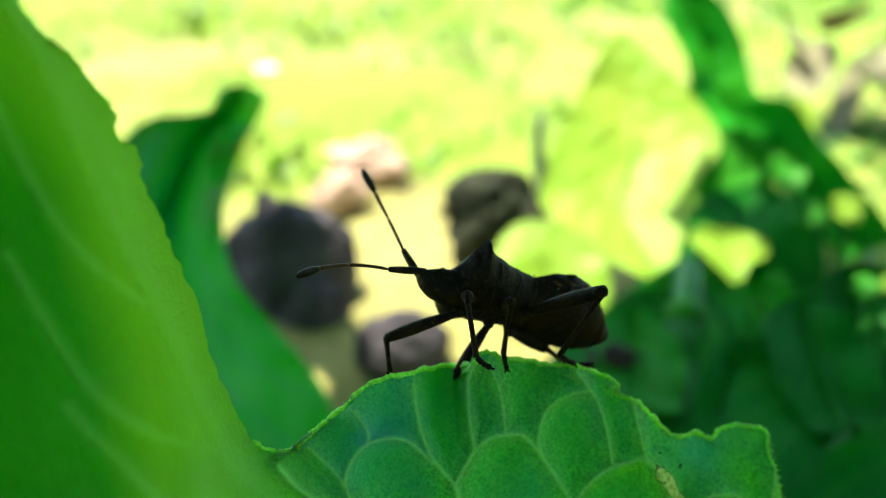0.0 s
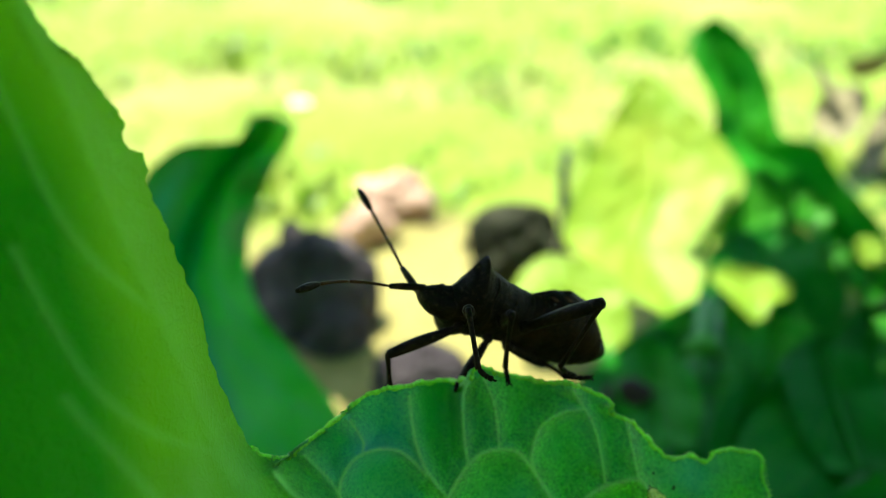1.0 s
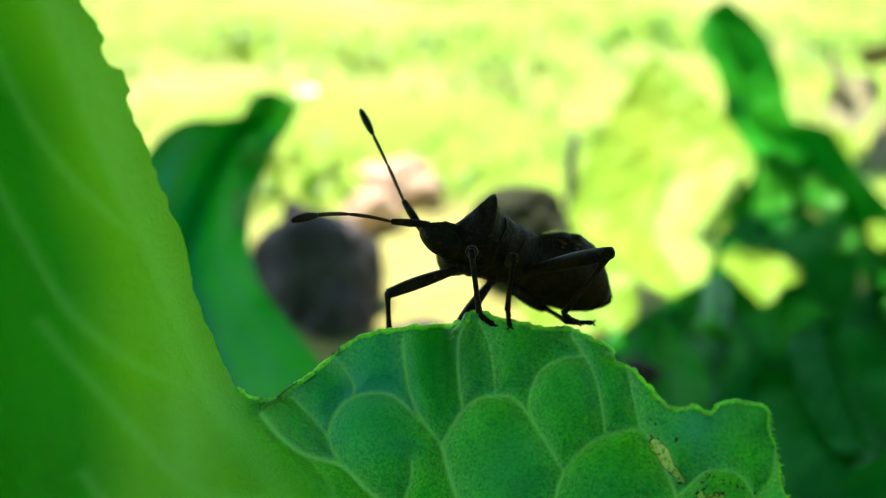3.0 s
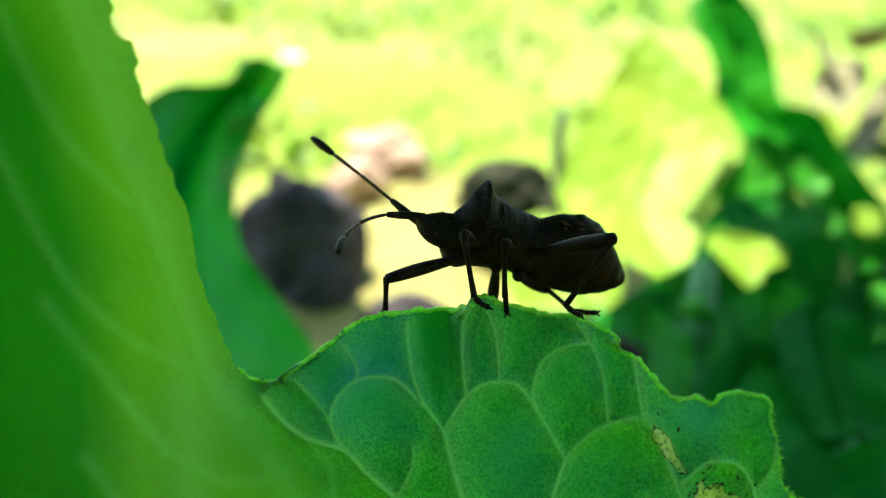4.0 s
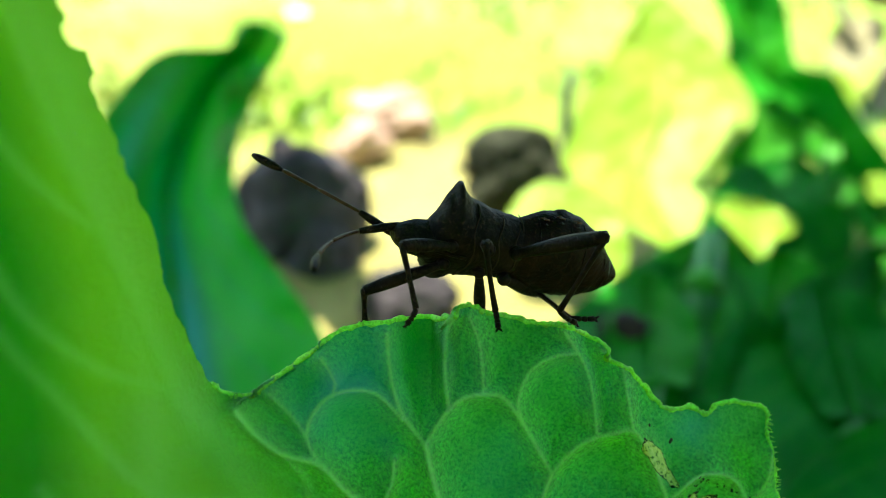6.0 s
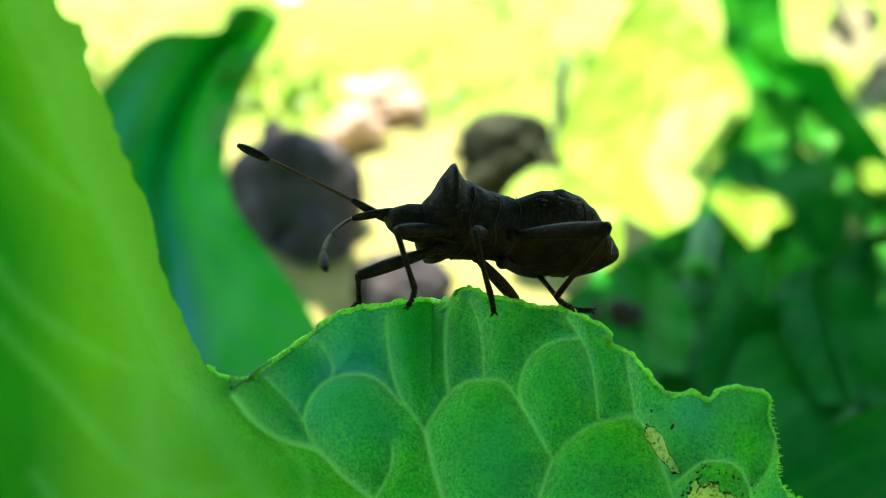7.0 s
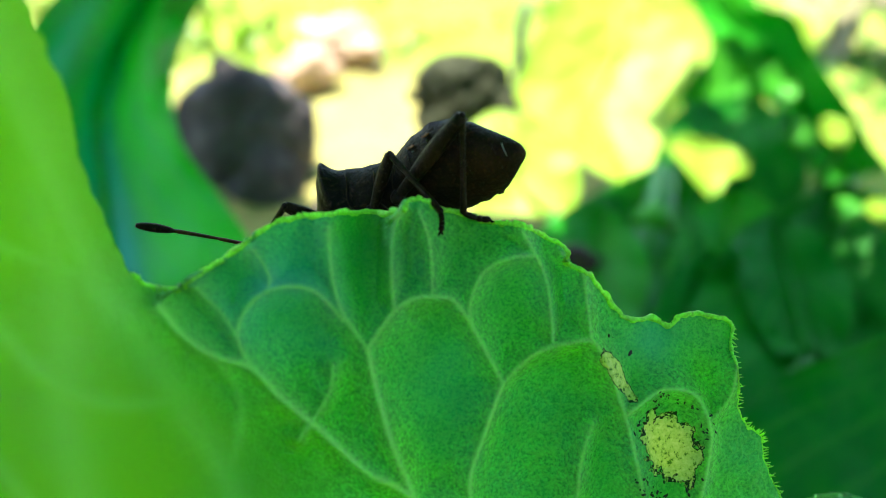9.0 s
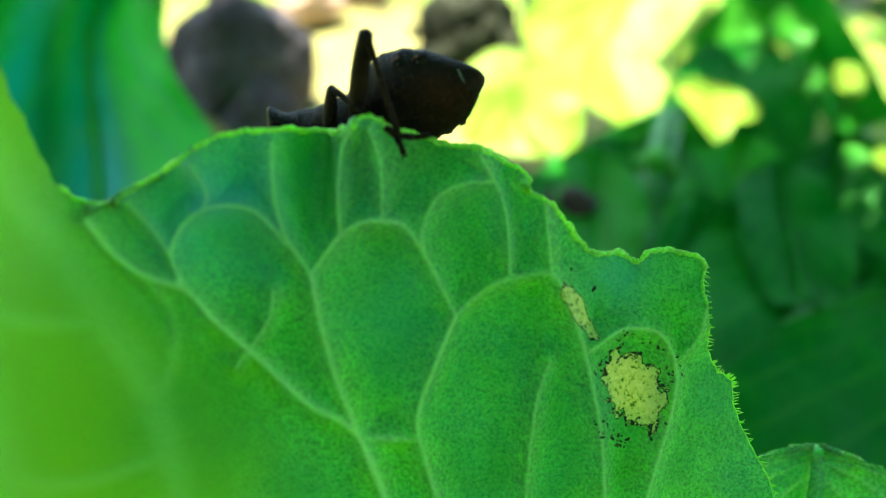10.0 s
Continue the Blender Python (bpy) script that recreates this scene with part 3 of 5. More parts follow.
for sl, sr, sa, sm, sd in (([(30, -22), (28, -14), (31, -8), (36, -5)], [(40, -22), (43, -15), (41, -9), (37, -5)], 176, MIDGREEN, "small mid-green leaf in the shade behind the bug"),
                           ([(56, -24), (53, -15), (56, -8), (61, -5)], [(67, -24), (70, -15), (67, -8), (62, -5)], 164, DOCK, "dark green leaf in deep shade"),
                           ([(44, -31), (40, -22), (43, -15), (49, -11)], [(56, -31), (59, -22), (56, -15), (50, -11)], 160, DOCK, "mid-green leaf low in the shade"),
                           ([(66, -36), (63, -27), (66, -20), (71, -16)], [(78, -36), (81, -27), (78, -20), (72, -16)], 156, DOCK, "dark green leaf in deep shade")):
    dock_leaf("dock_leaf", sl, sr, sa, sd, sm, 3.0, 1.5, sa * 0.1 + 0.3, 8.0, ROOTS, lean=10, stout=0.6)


def shoot(points, radius, label):
    """A bare upright stem with a papery sheath at a joint."""
    pts = spline([tuple(at(*p)) for p in points], 30)
    root = Vector((pts[-1][0], pts[-1][1], 0))
    pts = np.concatenate([pts, spline([tuple(pts[-1]), tuple(Vector(pts[-1]) * 0.5 + root * 0.5), tuple(root)], 8)[1:]]) - np.array(root)
    plant = new("dock_shoot")
    plant.location = root
    part("stem", tube(bmesh.new(), pts, [radius * (0.75 + 0.25 * min(1, k / 12)) for k in range(len(pts))], 14), STALK, plant)
    part("sheath", tube(bmesh.new(), pts[11:17], [radius * f for f in (0.95, 1.15, 1.35, 1.4, 1.3, 1.05)], 14), FRESH, plant, "pale papery sheath round the joint")
    tagged(plant, label, "stem", "dock leaves round the bug")


shoot([(49, 1, 192), (47.5, -4.8, 188), (45.3, -13.0, 184), (47.4, -25.2, 180)], 0.0028, "thick pale blue-green dock stem in the shade")
dock_leaf("dock_leaf", [(82, 18), (84, 24), (86, 32), (90, 40)], [(88, 18), (91, 24), (94, 33), (91, 40.5)],
          236, "slender yellow-green leaf in full sun", PALE, 1.0, 0.8, 17.4, 8.0, ROOTS)
clod("dead_leaf", at(31.0, -14.5, 176), (4.6, 2.5, 2.4), DEAD, "curled reddish-brown dead leaf under the plant", "leaf", 5.5, 0.4)


def dry_heap(place, label):
    """A few curled dry leaves fallen on one another."""
    heap = new("leaf_litter")
    heap.location = (place.x, place.y, 0)
    rng = np.random.default_rng(31)
    for k in range(9):
        L, W, c = rng.uniform(0.008, 0.015), rng.uniform(0.005, 0.008), rng.uniform(60, 140)
        u, v = np.meshgrid(np.linspace(-1, 1, 17), np.linspace(-1, 1, 11), indexing="ij")
        wide = W * (1 - u * u) ** 0.6 + 0.0004
        ang = v * wide * c
        grid = np.stack([u * L, np.sin(ang) / c, (1 - np.cos(ang)) / c + 0.12 * u * u * L + 0.0006 * ripple(u * 6, v * 4, 1.5, k)], -1)
        me = sheet_mesh("dry_leaf", grid, None, 0.0003)
        me.materials.append(LITTER)
        o = new("dry_leaf", me)
        o.parent = heap
        o.location = (rng.uniform(-0.018, 0.018), rng.uniform(-0.012, 0.012), 0.006 + 0.0028 * k)
        o.rotation_euler = (rng.uniform(-0.7, 0.7), rng.uniform(-0.6, 0.6), rng.uniform(0, 6.3))
    tagged(heap, label, "dry leaves")


dry_heap(at(127, 40, 294), "heap of greyish-brown dry leaves at the lawn's edge")


def twig(a, b, r, label):
    a, b = Vector(a), Vector(b)
    bm = tube(bmesh.new(), [a * (1 - t) + b * t - a + Vector((0.0006 * math.sin(7 * t), 0, 0)) for t in np.linspace(0, 1, 9)], [r * (1 - 0.5 * t) for t in np.linspace(0, 1, 9)], 8)
    ob = part("twig", bm, DARKSTEM, None)
    ob.location = a
    tagged(ob, label, "twig")


twig(at(29.0, 12, 241), at(29.6, 36, 239), 0.0021, "dark grey-green dead twig beside the bright leaf")


# Flower shape added in place of a bright white dot in the lawn.
def dot_flower(place):
    root = new("flower")
    root.location = (place.x, place.y, 0)
    part("stem", tube(bmesh.new(), [(0, 0, 0), (0.001, 0, place.z * 0.5), (0, 0, place.z)], (0.0008, 0.0007, 0.0006), 7), STALK, root)
    part("disc", ball((0, 0, place.z * 1000 + 0.3), (1.2, 1.2, 0.7)), DISC, root, "yellow flower disc")
    for k in range(12):
        a = 2 * math.pi * k / 12
        bm = ball((2.6, 0, 0), (1.7, 0.55, 0.12), 10)
        o = part("petal", bm, PETAL, root)
        o.location, o.rotation_euler = (0, 0, place.z), (0, -0.25, a)
    tagged(root, "white flower shape added for a bright dot in the lawn", "flower")


dot_flower(at(-43.7, 67.0, 344.7))
dock_leaf("dock_leaf", [(52, -64), (42, -54), (38, -42), (46, -30), (60, -22), (72, -18)], [(100, -64), (110, -54), (108, -42), (100, -28), (86, -20), (75, -17.5)],
          140, "broad dark green dock leaf low in the shade", DOCK, 5.0, 2.0, 11.4, 6.0, ROOTS, lean=30)
dock_leaf("dock_leaf", [(28, -52), (26.5, -38), (28.3, -28), (31.5, -25.3), (34, -24.6)], [(43, -52), (45, -38), (42.5, -28), (38, -25.4), (35, -24.5)],
          86, "fresh green leaf tip just below the bug's leaf", LEAF, 1.5, 0.8, 9.4, 0.0, ROOTS)


# ---------------------------------------------------------------- the bug's leaf
FACING = Matrix((RIGHT, UP, -AHEAD)).transposed().to_4x4()
FACING.translation = at(0, 0, 72.8)
LOBE = [(-24.15, 19.95), (-23.45, 17.85), (-22.77, 16.18), (-22.01, 14.71), (-21.23, 13.44), (-20.59, 13.03), (-19.94, 11.74), (-19.36, 10.65), (-19.21, 9.17), (-18.62, 8.68), (-18.41, 6.89), (-17.82, 4.73), (-17.30, 2.60), (-16.49, -0.30), (-16.27, -2.67), (-15.73, -5.16), (-14.76, -8.27), (-13.93, -9.70)]
CREST = [(-12.75, -10.15), (-11.7, -10.1), (-10.9, -9.5), (-9.9, -8.7), (-8.4, -7.6), (-6.9, -6.3), (-5.1, -5.7), (-3.2, -5.45), (-0.9, -5.3), (0.4, -5.15), (0.95, -4.5), (1.8, -4.4), (2.9, -4.8), (4.5, -5.15),
         (6.1, -5.5), (7.5, -5.55), (8.9, -5.95), (10.78, -6.88), (11.03, -7.68), (12.38, -8.38), (13.68, -9.68), (15.28, -11.08), (17.18, -11.18), (18.38, -11.68), (19.18, -10.93), (20.78, -10.83), (22.75, -11.35)]
FLANK = [(22.7, -13.1), (23.3, -15.9), (24.3, -18.0), (25.6, -18.9), (26.0, -20.4), (27.4, -22.9), (29.3, -25.8), (30.3, -29.0)]
BASE = [(-34, 26), (-42, 10), (-46, -10), (-42, -30), (-30, -46), (-14, -54), (-2, -54), (6, -50), (12, -46)]

CREASE = [(-27, 26), (-20.9, 10.8), (-19.5, 6.3), (-18.6, 1.9), (-17.6, -2.2), (-17.25, -6.2), (-16.4, -11.4), (-15.2, -16), (-11, -28), (-4, -60)]


def lie(x, y):
    """How far behind the leaf's mean plane a place of it lies: flat beside the bug, folded sharply forward on the other side of the midrib."""
    x, y = x / 70, -y / 70
    z = 1.038 + 0.19 * x
    s = np.clip((y - 0.1) / 0.3, 0, 1)
    a = -0.19 + 0.15 * s * s * (3 - 2 * s) - x
    fold = np.where(a <= 0, 0, np.where(a < 0.03, 50.0 * a * a, 3.0 * (a - 0.015))) * (1 - 0.45 * s)
    return (z - 0.4 * np.tanh(fold / 0.4) - 1.04) * 70


def bug_leaf():
    root = new("dock_leaf")
    root.matrix_world = FACING
    nu, nv = 640, 230
    edge, base = spline(LOBE + CREST + FLANK, nu), spline(BASE, nu)
    rng = np.random.default_rng(3)
    jag = np.convolve(rng.normal(0, 1, nu), np.ones(3) / 3, "same")
    edge[:, 1] += 0.08 * jag
    edge[:, 0] += 0.06 * np.roll(jag, 7)
    v = np.linspace(0, 1, nv)[None, :, None] ** 1.25
    bell = np.exp(-(np.arange(-40, 41) / 16.0) ** 2)
    calm = np.stack([np.convolve(np.pad(edge[:, k], 40, mode="reflect", reflect_type="odd"), bell / bell.sum(), "valid") for k in (0, 1)], 1)
    g = calm[:, None] * (1 - v) + base[:, None] * v
    deep = np.linalg.norm(g - calm[:, None], axis=-1, keepdims=True)
    g = g + (edge - calm)[:, None] * np.exp(-(deep / 1.6) ** 1.5)
    x, y = g[..., 0], g[..., 1]
    veins = []

    def vein(width, *pts):
        veins.append((width, spline(pts, 6 * len(pts))))

    vein(0.34, (5.5, -29), (2.5, -22.4), (0.9, -19.0), (-0.2, -15.9), (-0.95, -13.2))
    vein(0.24, (-0.95, -13.2), (0.2, -11.3), (1.4, -10.25), (2.75, -10.0), (4.1, -10.3), (5.6, -12.3), (7.4, -15.2))
    vein(0.2, (-0.95, -13.2), (-2.45, -11.25), (-3.25, -8.95), (-3.6, -6.2))
    vein(0.3, (7.4, -15.2), (6.65, -17.5), (5.7, -21.0), (6.4, -23.9), (9.0, -30))
    vein(0.22, (7.4, -15.2), (9.2, -13.4), (11.25, -12.6), (13.05, -12.6), (14.7, -15.5), (16.15, -19.5), (17.3, -24), (18, -30))
    vein(0.18, (5.6, -12.3), (5.0, -10.6), (5.7, -8.5), (7.35, -7.5), (8.75, -7.35))
    vein(0.16, (10.35, -12.5), (9.75, -9.0), (8.9, -7.3), (7.9, -5.9))
    vein(0.15, (12.85, -12.6), (12.3, -9.95), (11.8, -7.9), (10.5, -7.1))
    vein(0.2, (0.45, -10.8), (0.15, -8.45), (0.2, -6.1), (0.8, -4.9))
    vein(0.15, (2.7, -10.0), (2.4, -7.0), (1.6, -5.0))
    vein(0.36, (5.5, -29), (2.5, -22.45), (-0.65, -20.4), (-3.4, -18.0), (-5.8, -16.05), (-7.45, -14.4), (-9.55, -13.75), (-11.3, -12.6), (-12.6, -11.0))
    vein(0.2, (-7.45, -14.4), (-8.3, -12.8), (-8.05, -11.3), (-7.0, -10.1), (-5.45, -9.7), (-4.0, -10.05), (-2.45, -11.6))
    vein(0.15, (-6.85, -10.1), (-6.75, -9.1), (-7.6, -7.7))
    vein(0.15, (-8.3, -12.8), (-9.15, -11.5), (-10.7, -9.95))
    vein(0.22, (19.5, -30), (20.8, -23.1), (21.35, -19.05), (20.85, -16.85), (19.75, -15.6), (17.65, -15.5), (15.4, -17.15))
    vein(0.15, (21.15, -17.55), (22.45, -16.05), (22.8, -13.9))
    vein(0.15, (12.6, -26), (12.7, -20.25), (13.25, -17.7))
    vein(0.2, (2.5, -22.45), (5.7, -22.6))
    vein(0.15, (-4.6, -18.6), (-3.1, -16.0), (-2.9, -14.2))
    ribs = len(veins)
    vein(0.42, (-22.4, 14.5), (-21.2, 11.5), (-19.96, 6.5), (-17.93, -0.5), (-15.58, -9.3), (-13.78, -12.0), (-11.2, -16.1), (-8.77, -19.7), (-7.44, -22.9), (-6.66, -25.4), (-5.5, -34))
    vein(0.26, (-9.72, -13.67), (-8.36, -16.07), (-8.17, -18.73), (-8.42, -20.2))
    vein(0.24, (-17.93, -0.5), (-20.6, 2.6), (-22.6, 6.6), (-24.5, 13))
    vein(0.24, (-15.58, -9.3), (-18.6, -7.2), (-21.4, -3.4), (-24, 3))
    vein(0.24, (-11.2, -16.1), (-14.4, -15.0), (-18.0, -11.4), (-22, -5))
    vein(0.22, (-7.44, -22.9), (-11.0, -22.4), (-15.0, -19.4), (-20, -13))
    near = np.full(x.shape, 9.0)
    mark = np.zeros_like(x)
    lift = np.zeros_like(x)
    for k, (width, line) in enumerate(veins):
        d = to_curve(x, y, line)
        mark = np.maximum(mark, (min(0.9, 0.42 + 1.2 * width) if k < ribs else 0.2) * np.exp(-(d / ((0.4 if k < ribs else 1.1) * width + 0.05)) ** 2))
        mark = np.maximum(mark, 0.1 * np.exp(-(d / 0.6) ** 2) * (k < ribs))
        lift = np.maximum(lift, width * np.exp(-(d / (0.85 * width + 0.05)) ** 2))
        if k < ribs:
            near = np.minimum(near, d / (0.6 + width))
    puff = 0.6 * (1 - np.exp(-(near / 1.0) ** 2)) + 0.4 * (1 - np.exp(-(near / 2.6) ** 2))
    z = -lie(x, y) + 0.95 * lift - 1.7 * puff
    left = 0.2 - x
    z = z - 2.4 * np.clip(1 - left / 5.0, 0, 1) ** 1.4 * np.clip((left + 0.25) / 1.1, 0, 1) ** 2 * np.exp(-((y + 6.5) / 3.6) ** 2)
    z = z + 0.5 * ripple(x, y, 0.35, 4.0) * np.exp(-((x - 6) / 22) ** 2) + 0.09 * ripple(x, y, 2.2, 6.0) + 0.05 * ripple(x, y, 5.5, 8.0)
    rimward = np.hypot(*(np.moveaxis(g - edge[:, None], -1, 0)))
    z = z + (0.5 * ripple(edge[:, :1] + 0 * x, 0 * y, 0.9, 2.0)) * np.exp(-rimward / 1.3) * np.clip((x + 11.5) / 4, 0, 1)
    rib = spline(CREASE, 60)
    gone = (np.interp(-y, -rib[:, 1], rib[:, 0]) - x)
    z = z - 1.1 * (np.sqrt(np.clip(gone, -9, 14) ** 2 + 0.4) + np.clip(gone, -9, 14) - 0.05) / 2 * np.clip((x + 40) / 10, 0, 1)
    grid = np.stack([x, y, z], -1) * 0.001
    mark = np.maximum(mark, 0.16 * np.exp(-((gone + 0.3) / 0.7) ** 2))
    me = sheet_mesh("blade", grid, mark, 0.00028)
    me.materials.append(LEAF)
    # Yellower lobe: sunlight coming through the leaf, put into its colour.
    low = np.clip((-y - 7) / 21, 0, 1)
    sun_glow = np.clip((-13.3 + 10.5 * low * low * (3 - 2 * low) + 4.5 - x) / 8.0, 0, 1)
    me.attributes.new("sun_glow", "FLOAT", "POINT").data.foreach_set("value", np.tile(sun_glow.reshape(-1), 2).astype(np.float32))
    # Shade of the turned lobe, the fold and the vein arches, painted in.
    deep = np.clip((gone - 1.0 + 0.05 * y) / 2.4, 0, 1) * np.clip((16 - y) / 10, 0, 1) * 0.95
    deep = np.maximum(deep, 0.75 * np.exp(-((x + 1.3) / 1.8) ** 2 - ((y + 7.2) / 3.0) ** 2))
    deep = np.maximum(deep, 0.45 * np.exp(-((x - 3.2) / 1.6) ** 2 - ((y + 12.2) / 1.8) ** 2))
    # Darker between veins, painted for the shading of the puffed cells.
    heart = np.clip((near - 0.55) / 1.5, 0, 1) * (0.55 + 0.45 * ripple(x, y + 0.4 * x, 0.75, 5.0)) * np.clip((gone + 2.0) / -4.0, 0, 1)
    me.attributes.new("cell", "FLOAT", "POINT").data.foreach_set("value", np.tile(np.clip(0.6 * heart, 0, 0.45).reshape(-1), 2).astype(np.float32))
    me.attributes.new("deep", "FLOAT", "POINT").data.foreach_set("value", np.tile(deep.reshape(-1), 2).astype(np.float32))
    # Teal patches painted for blue sky mirrored in the leaf skin.
    sky_sheen = 0.9 * np.exp(-((x + 5) / 6.0) ** 2 - ((y + 9.8) / 4.2) ** 2) * (1 - 0.7 * np.exp(-((x + 1.0) / 2.0) ** 2)) + 0.4 * np.exp(-((x - 4.6) / 2.2) ** 2 - ((y + 15) / 3.5) ** 2) + 0.7 * np.exp(-((x - 17.2) / 2.2) ** 2 - ((y + 12.3) / 1.6) ** 2) + 0.35 * np.exp(-((x - 9) / 3.0) ** 2 - ((y + 9) / 2.5) ** 2)
    me.attributes.new("sky_sheen", "FLOAT", "POINT").data.foreach_set("value", np.tile((sky_sheen * (0.75 + 0.25 * ripple(x, y, 1.1, 9.0))).reshape(-1), 2).astype(np.float32))
    blade = new("blade", me)
    blade.parent = root
    rim = grid[:, 0] + np.array((0, 0, -0.00004))
    swell = 0.00012 + 0.00009 * np.abs(jag) + 0.00004 * np.sin(np.arange(nu) * 0.31) ** 2
    swell = swell * np.clip((600 - np.arange(nu)) / 70, 0.35, 1)
    part("margin", tube(bmesh.new(), rim[205:], swell[205:], 7), MARGIN, root, "paler thickened leaf margin")
    bm = bmesh.new()
    for i in range(470, nu - 4):
        if rng.random() < 0.25:
            continue
        p, d = grid[i, 0], grid[i + 3, 0] - grid[i - 3, 0]
        out = np.array((-d[1], d[0], 0))
        out = out / (np.linalg.norm(out) + 1e-12) * rng.uniform(0.00026, 0.00048) * (1.0 if i > 545 else 0.5) + d * rng.uniform(-0.1, 0.25)
        tube(bm, (p, p + out * 0.6, p + out), (0.00006, 0.00004, 0.00001), 5)
    ob = part("margin_hairs", bm, MARGIN, root, "short stiff hairs along the margin")
    ob["kind"] = "stuff"
    foot = FACING.inverted() @ Vector((0.02, 0.09, 0.0))
    pts = spline([tuple(foot), (-0.001, -0.053, -0.004), (-0.004, -0.052, -0.002), (-0.004, -0.044, -0.002)], 16)
    part("stalk", tube(bmesh.new(), pts, np.linspace(0.0017, 0.001, 16), 10), STALK, root, "ribbed pale stalk")
    tagged(root, "green dock leaf with netted veins and insect mines", "leaf", "dock leaves round the bug")
    return grid


GRID = bug_leaf()


def frass():
    """Black droppings strewn round the mined patches."""
    rng = np.random.default_rng(12)
    bm = bmesh.new()
    spots = [(15.75, -13.36, 0.2), (15.85, -13.3, 0.12), (14.1, -12.2, 0.12), (14.4, -12.3, 0.05)]
    for lo, hi, n in ((1.9, 2.9, 16), (3.6, 4.8, 26), (0.2, 1.2, 12), (5.2, 6.0, 6)):
        for _ in range(n):
            a = rng.uniform(lo, hi)
            r = rng.uniform(1.08, 1.5)
            spots.append((18.95 + math.cos(a) * 2.0 * r, -19.4 + math.sin(a) * 2.55 * r, rng.uniform(0.06, 0.17)))
    for k in range(9):
        spots.append((17.6 + 0.3 * k * rng.uniform(0.7, 1.2), -15.6 - 0.13 * k, rng.uniform(0.05, 0.13)))
    flat = GRID.reshape(-1, 3)
    for x, y, r in spots:
        j = np.argmin((flat[:, 0] - x * 0.001) ** 2 + (flat[:, 1] - y * 0.001) ** 2)
        m = Matrix.LocRotScale((x * 0.001, y * 0.001, flat[j, 2] + 0.00005), Euler((0, 0, rng.uniform(0, 6))), (r * 0.0013, r * 0.001 * rng.uniform(0.35, 0.7), 0.00006))
        bmesh.ops.create_icosphere(bm, subdivisions=1, radius=1.0, matrix=m)
    ob = part("frass", bm, FRASS, None)
    ob.matrix_world = FACING
    tagged(ob, "black specks of insect droppings on the leaf", "droppings", kind="stuff")


frass()


# holes cut in the added leaves, so that sun flecks fall on these places
HOLES = [(at(60, 3, 203), 8.0), (at(73, 19, 207), 2.4), (at(78, 10, 207), 2.6), (at(86, 11, 209), 3.0), (at(72, -3.5, 170), 2.6), (at(77, -3.5, 170), 3.0), (at(66, 20, 217), 4.2),
         (at(-31, 31, 202), 3.0), (at(-22.5, -9, 184), 3.6)]


# ---------------------------------------------------------------- added leaves out of view, set over the bug to shade it
def shade_leaf(base, tip, width, seed, material=None):
    root = new("dock_leaf")
    base, tip = Vector(base), Vector(tip)
    root.location = (base.x, base.y, 0)
    nu, nv = 150, 71
    u, v = np.linspace(0, 1, nu)[:, None], np.linspace(-1, 1, nv)[None, :]
    d = tip - base
    side = Vector((d.y, -d.x, 0)).normalized()
    w = width / 2 * np.sin(np.pi * np.clip(u * 0.94 + 0.06, 0, 1)) ** 0.6 * (1 + 0.06 * ripple(u * 10, v * 0, 2.0, seed))
    mid = np.array(base)[None, None] + u[..., None] * np.array(d) + np.array((0, 0, 1)) * (0.03 * np.sin(np.pi * u))[..., None]
    P = mid + np.array(side) * (w * v)[..., None] + np.array((0, 0, 1)) * (0.006 * np.abs(v) ** 1.5 + 0.005 * v * v * ripple(u * 8, np.sign(v) * 3 + 0 * u, 1.5, seed))[..., None]
    P = P - np.array(root.location)
    vein = 0.7 * np.exp(-((np.abs(((u * 9 - np.abs(v) * 2) % 1) - 0.5)) / 0.05) ** 2) + np.exp(-(v / 0.04) ** 2) * np.ones_like(u)
    me = sheet_mesh("blade", P, vein, 0.0003)
    bm = bmesh.new()
    bm.from_mesh(me)
    cut = []
    for f in bm.faces:
        c = f.calc_center_median() + root.location
        for hole, r in HOLES:
            q = c - SUN * ((c.z - hole.z) / SUN.z) - hole
            if q.length < r * 0.001 * (1 + 0.35 * noise.noise(c * 400)):
                cut.append(f)
                break
    bmesh.ops.delete(bm, geom=cut, context="FACES")
    bm.to_mesh(me)
    bm.free()
    smooth(me)
    me.materials.append(material or DOCK)
    ob = new("blade", me)
    ob.parent = root
    part("midrib", tube(bmesh.new(), P[::6, nv // 2] - np.array((0, 0, 0.0006)), np.linspace(0.0016, 0.0004, 25), 8), STALK, root, "pale green midrib")
    pts = spline([(0, 0, 0), (0.1 * d.x * -1, -0.1 * d.y, base.z * 0.6), tuple(P[0, nv // 2])], 10)
    part("stalk", tube(bmesh.new(), pts, np.linspace(0.0025, 0.0016, 10), 8), STALK, root, "ribbed pale stalk")
    tagged(root, "large unseen leaf added to shade the plant", "leaf", "dock leaves round the bug")


# The fresh green ones also tint the light that comes through them.
shade_leaf((0.15, -0.03, 0.13), (-0.06, 0.175, 0.165), 0.15, 1.0, FRESH)
shade_leaf((-0.16, 0.02, 0.13), (-0.068, 0.245, 0.165), 0.1, 2.0, FRESH)
shade_leaf((0.17, 0.09, 0.12), (-0.04, 0.19, 0.15), 0.098, 3.0)
shade_leaf((0.2, 0.21, 0.12), (0.012, 0.234, 0.155), 0.078, 4.0)
shade_leaf((0.2, 0.13, 0.12), (-0.008, 0.205, 0.15), 0.075, 5.0)
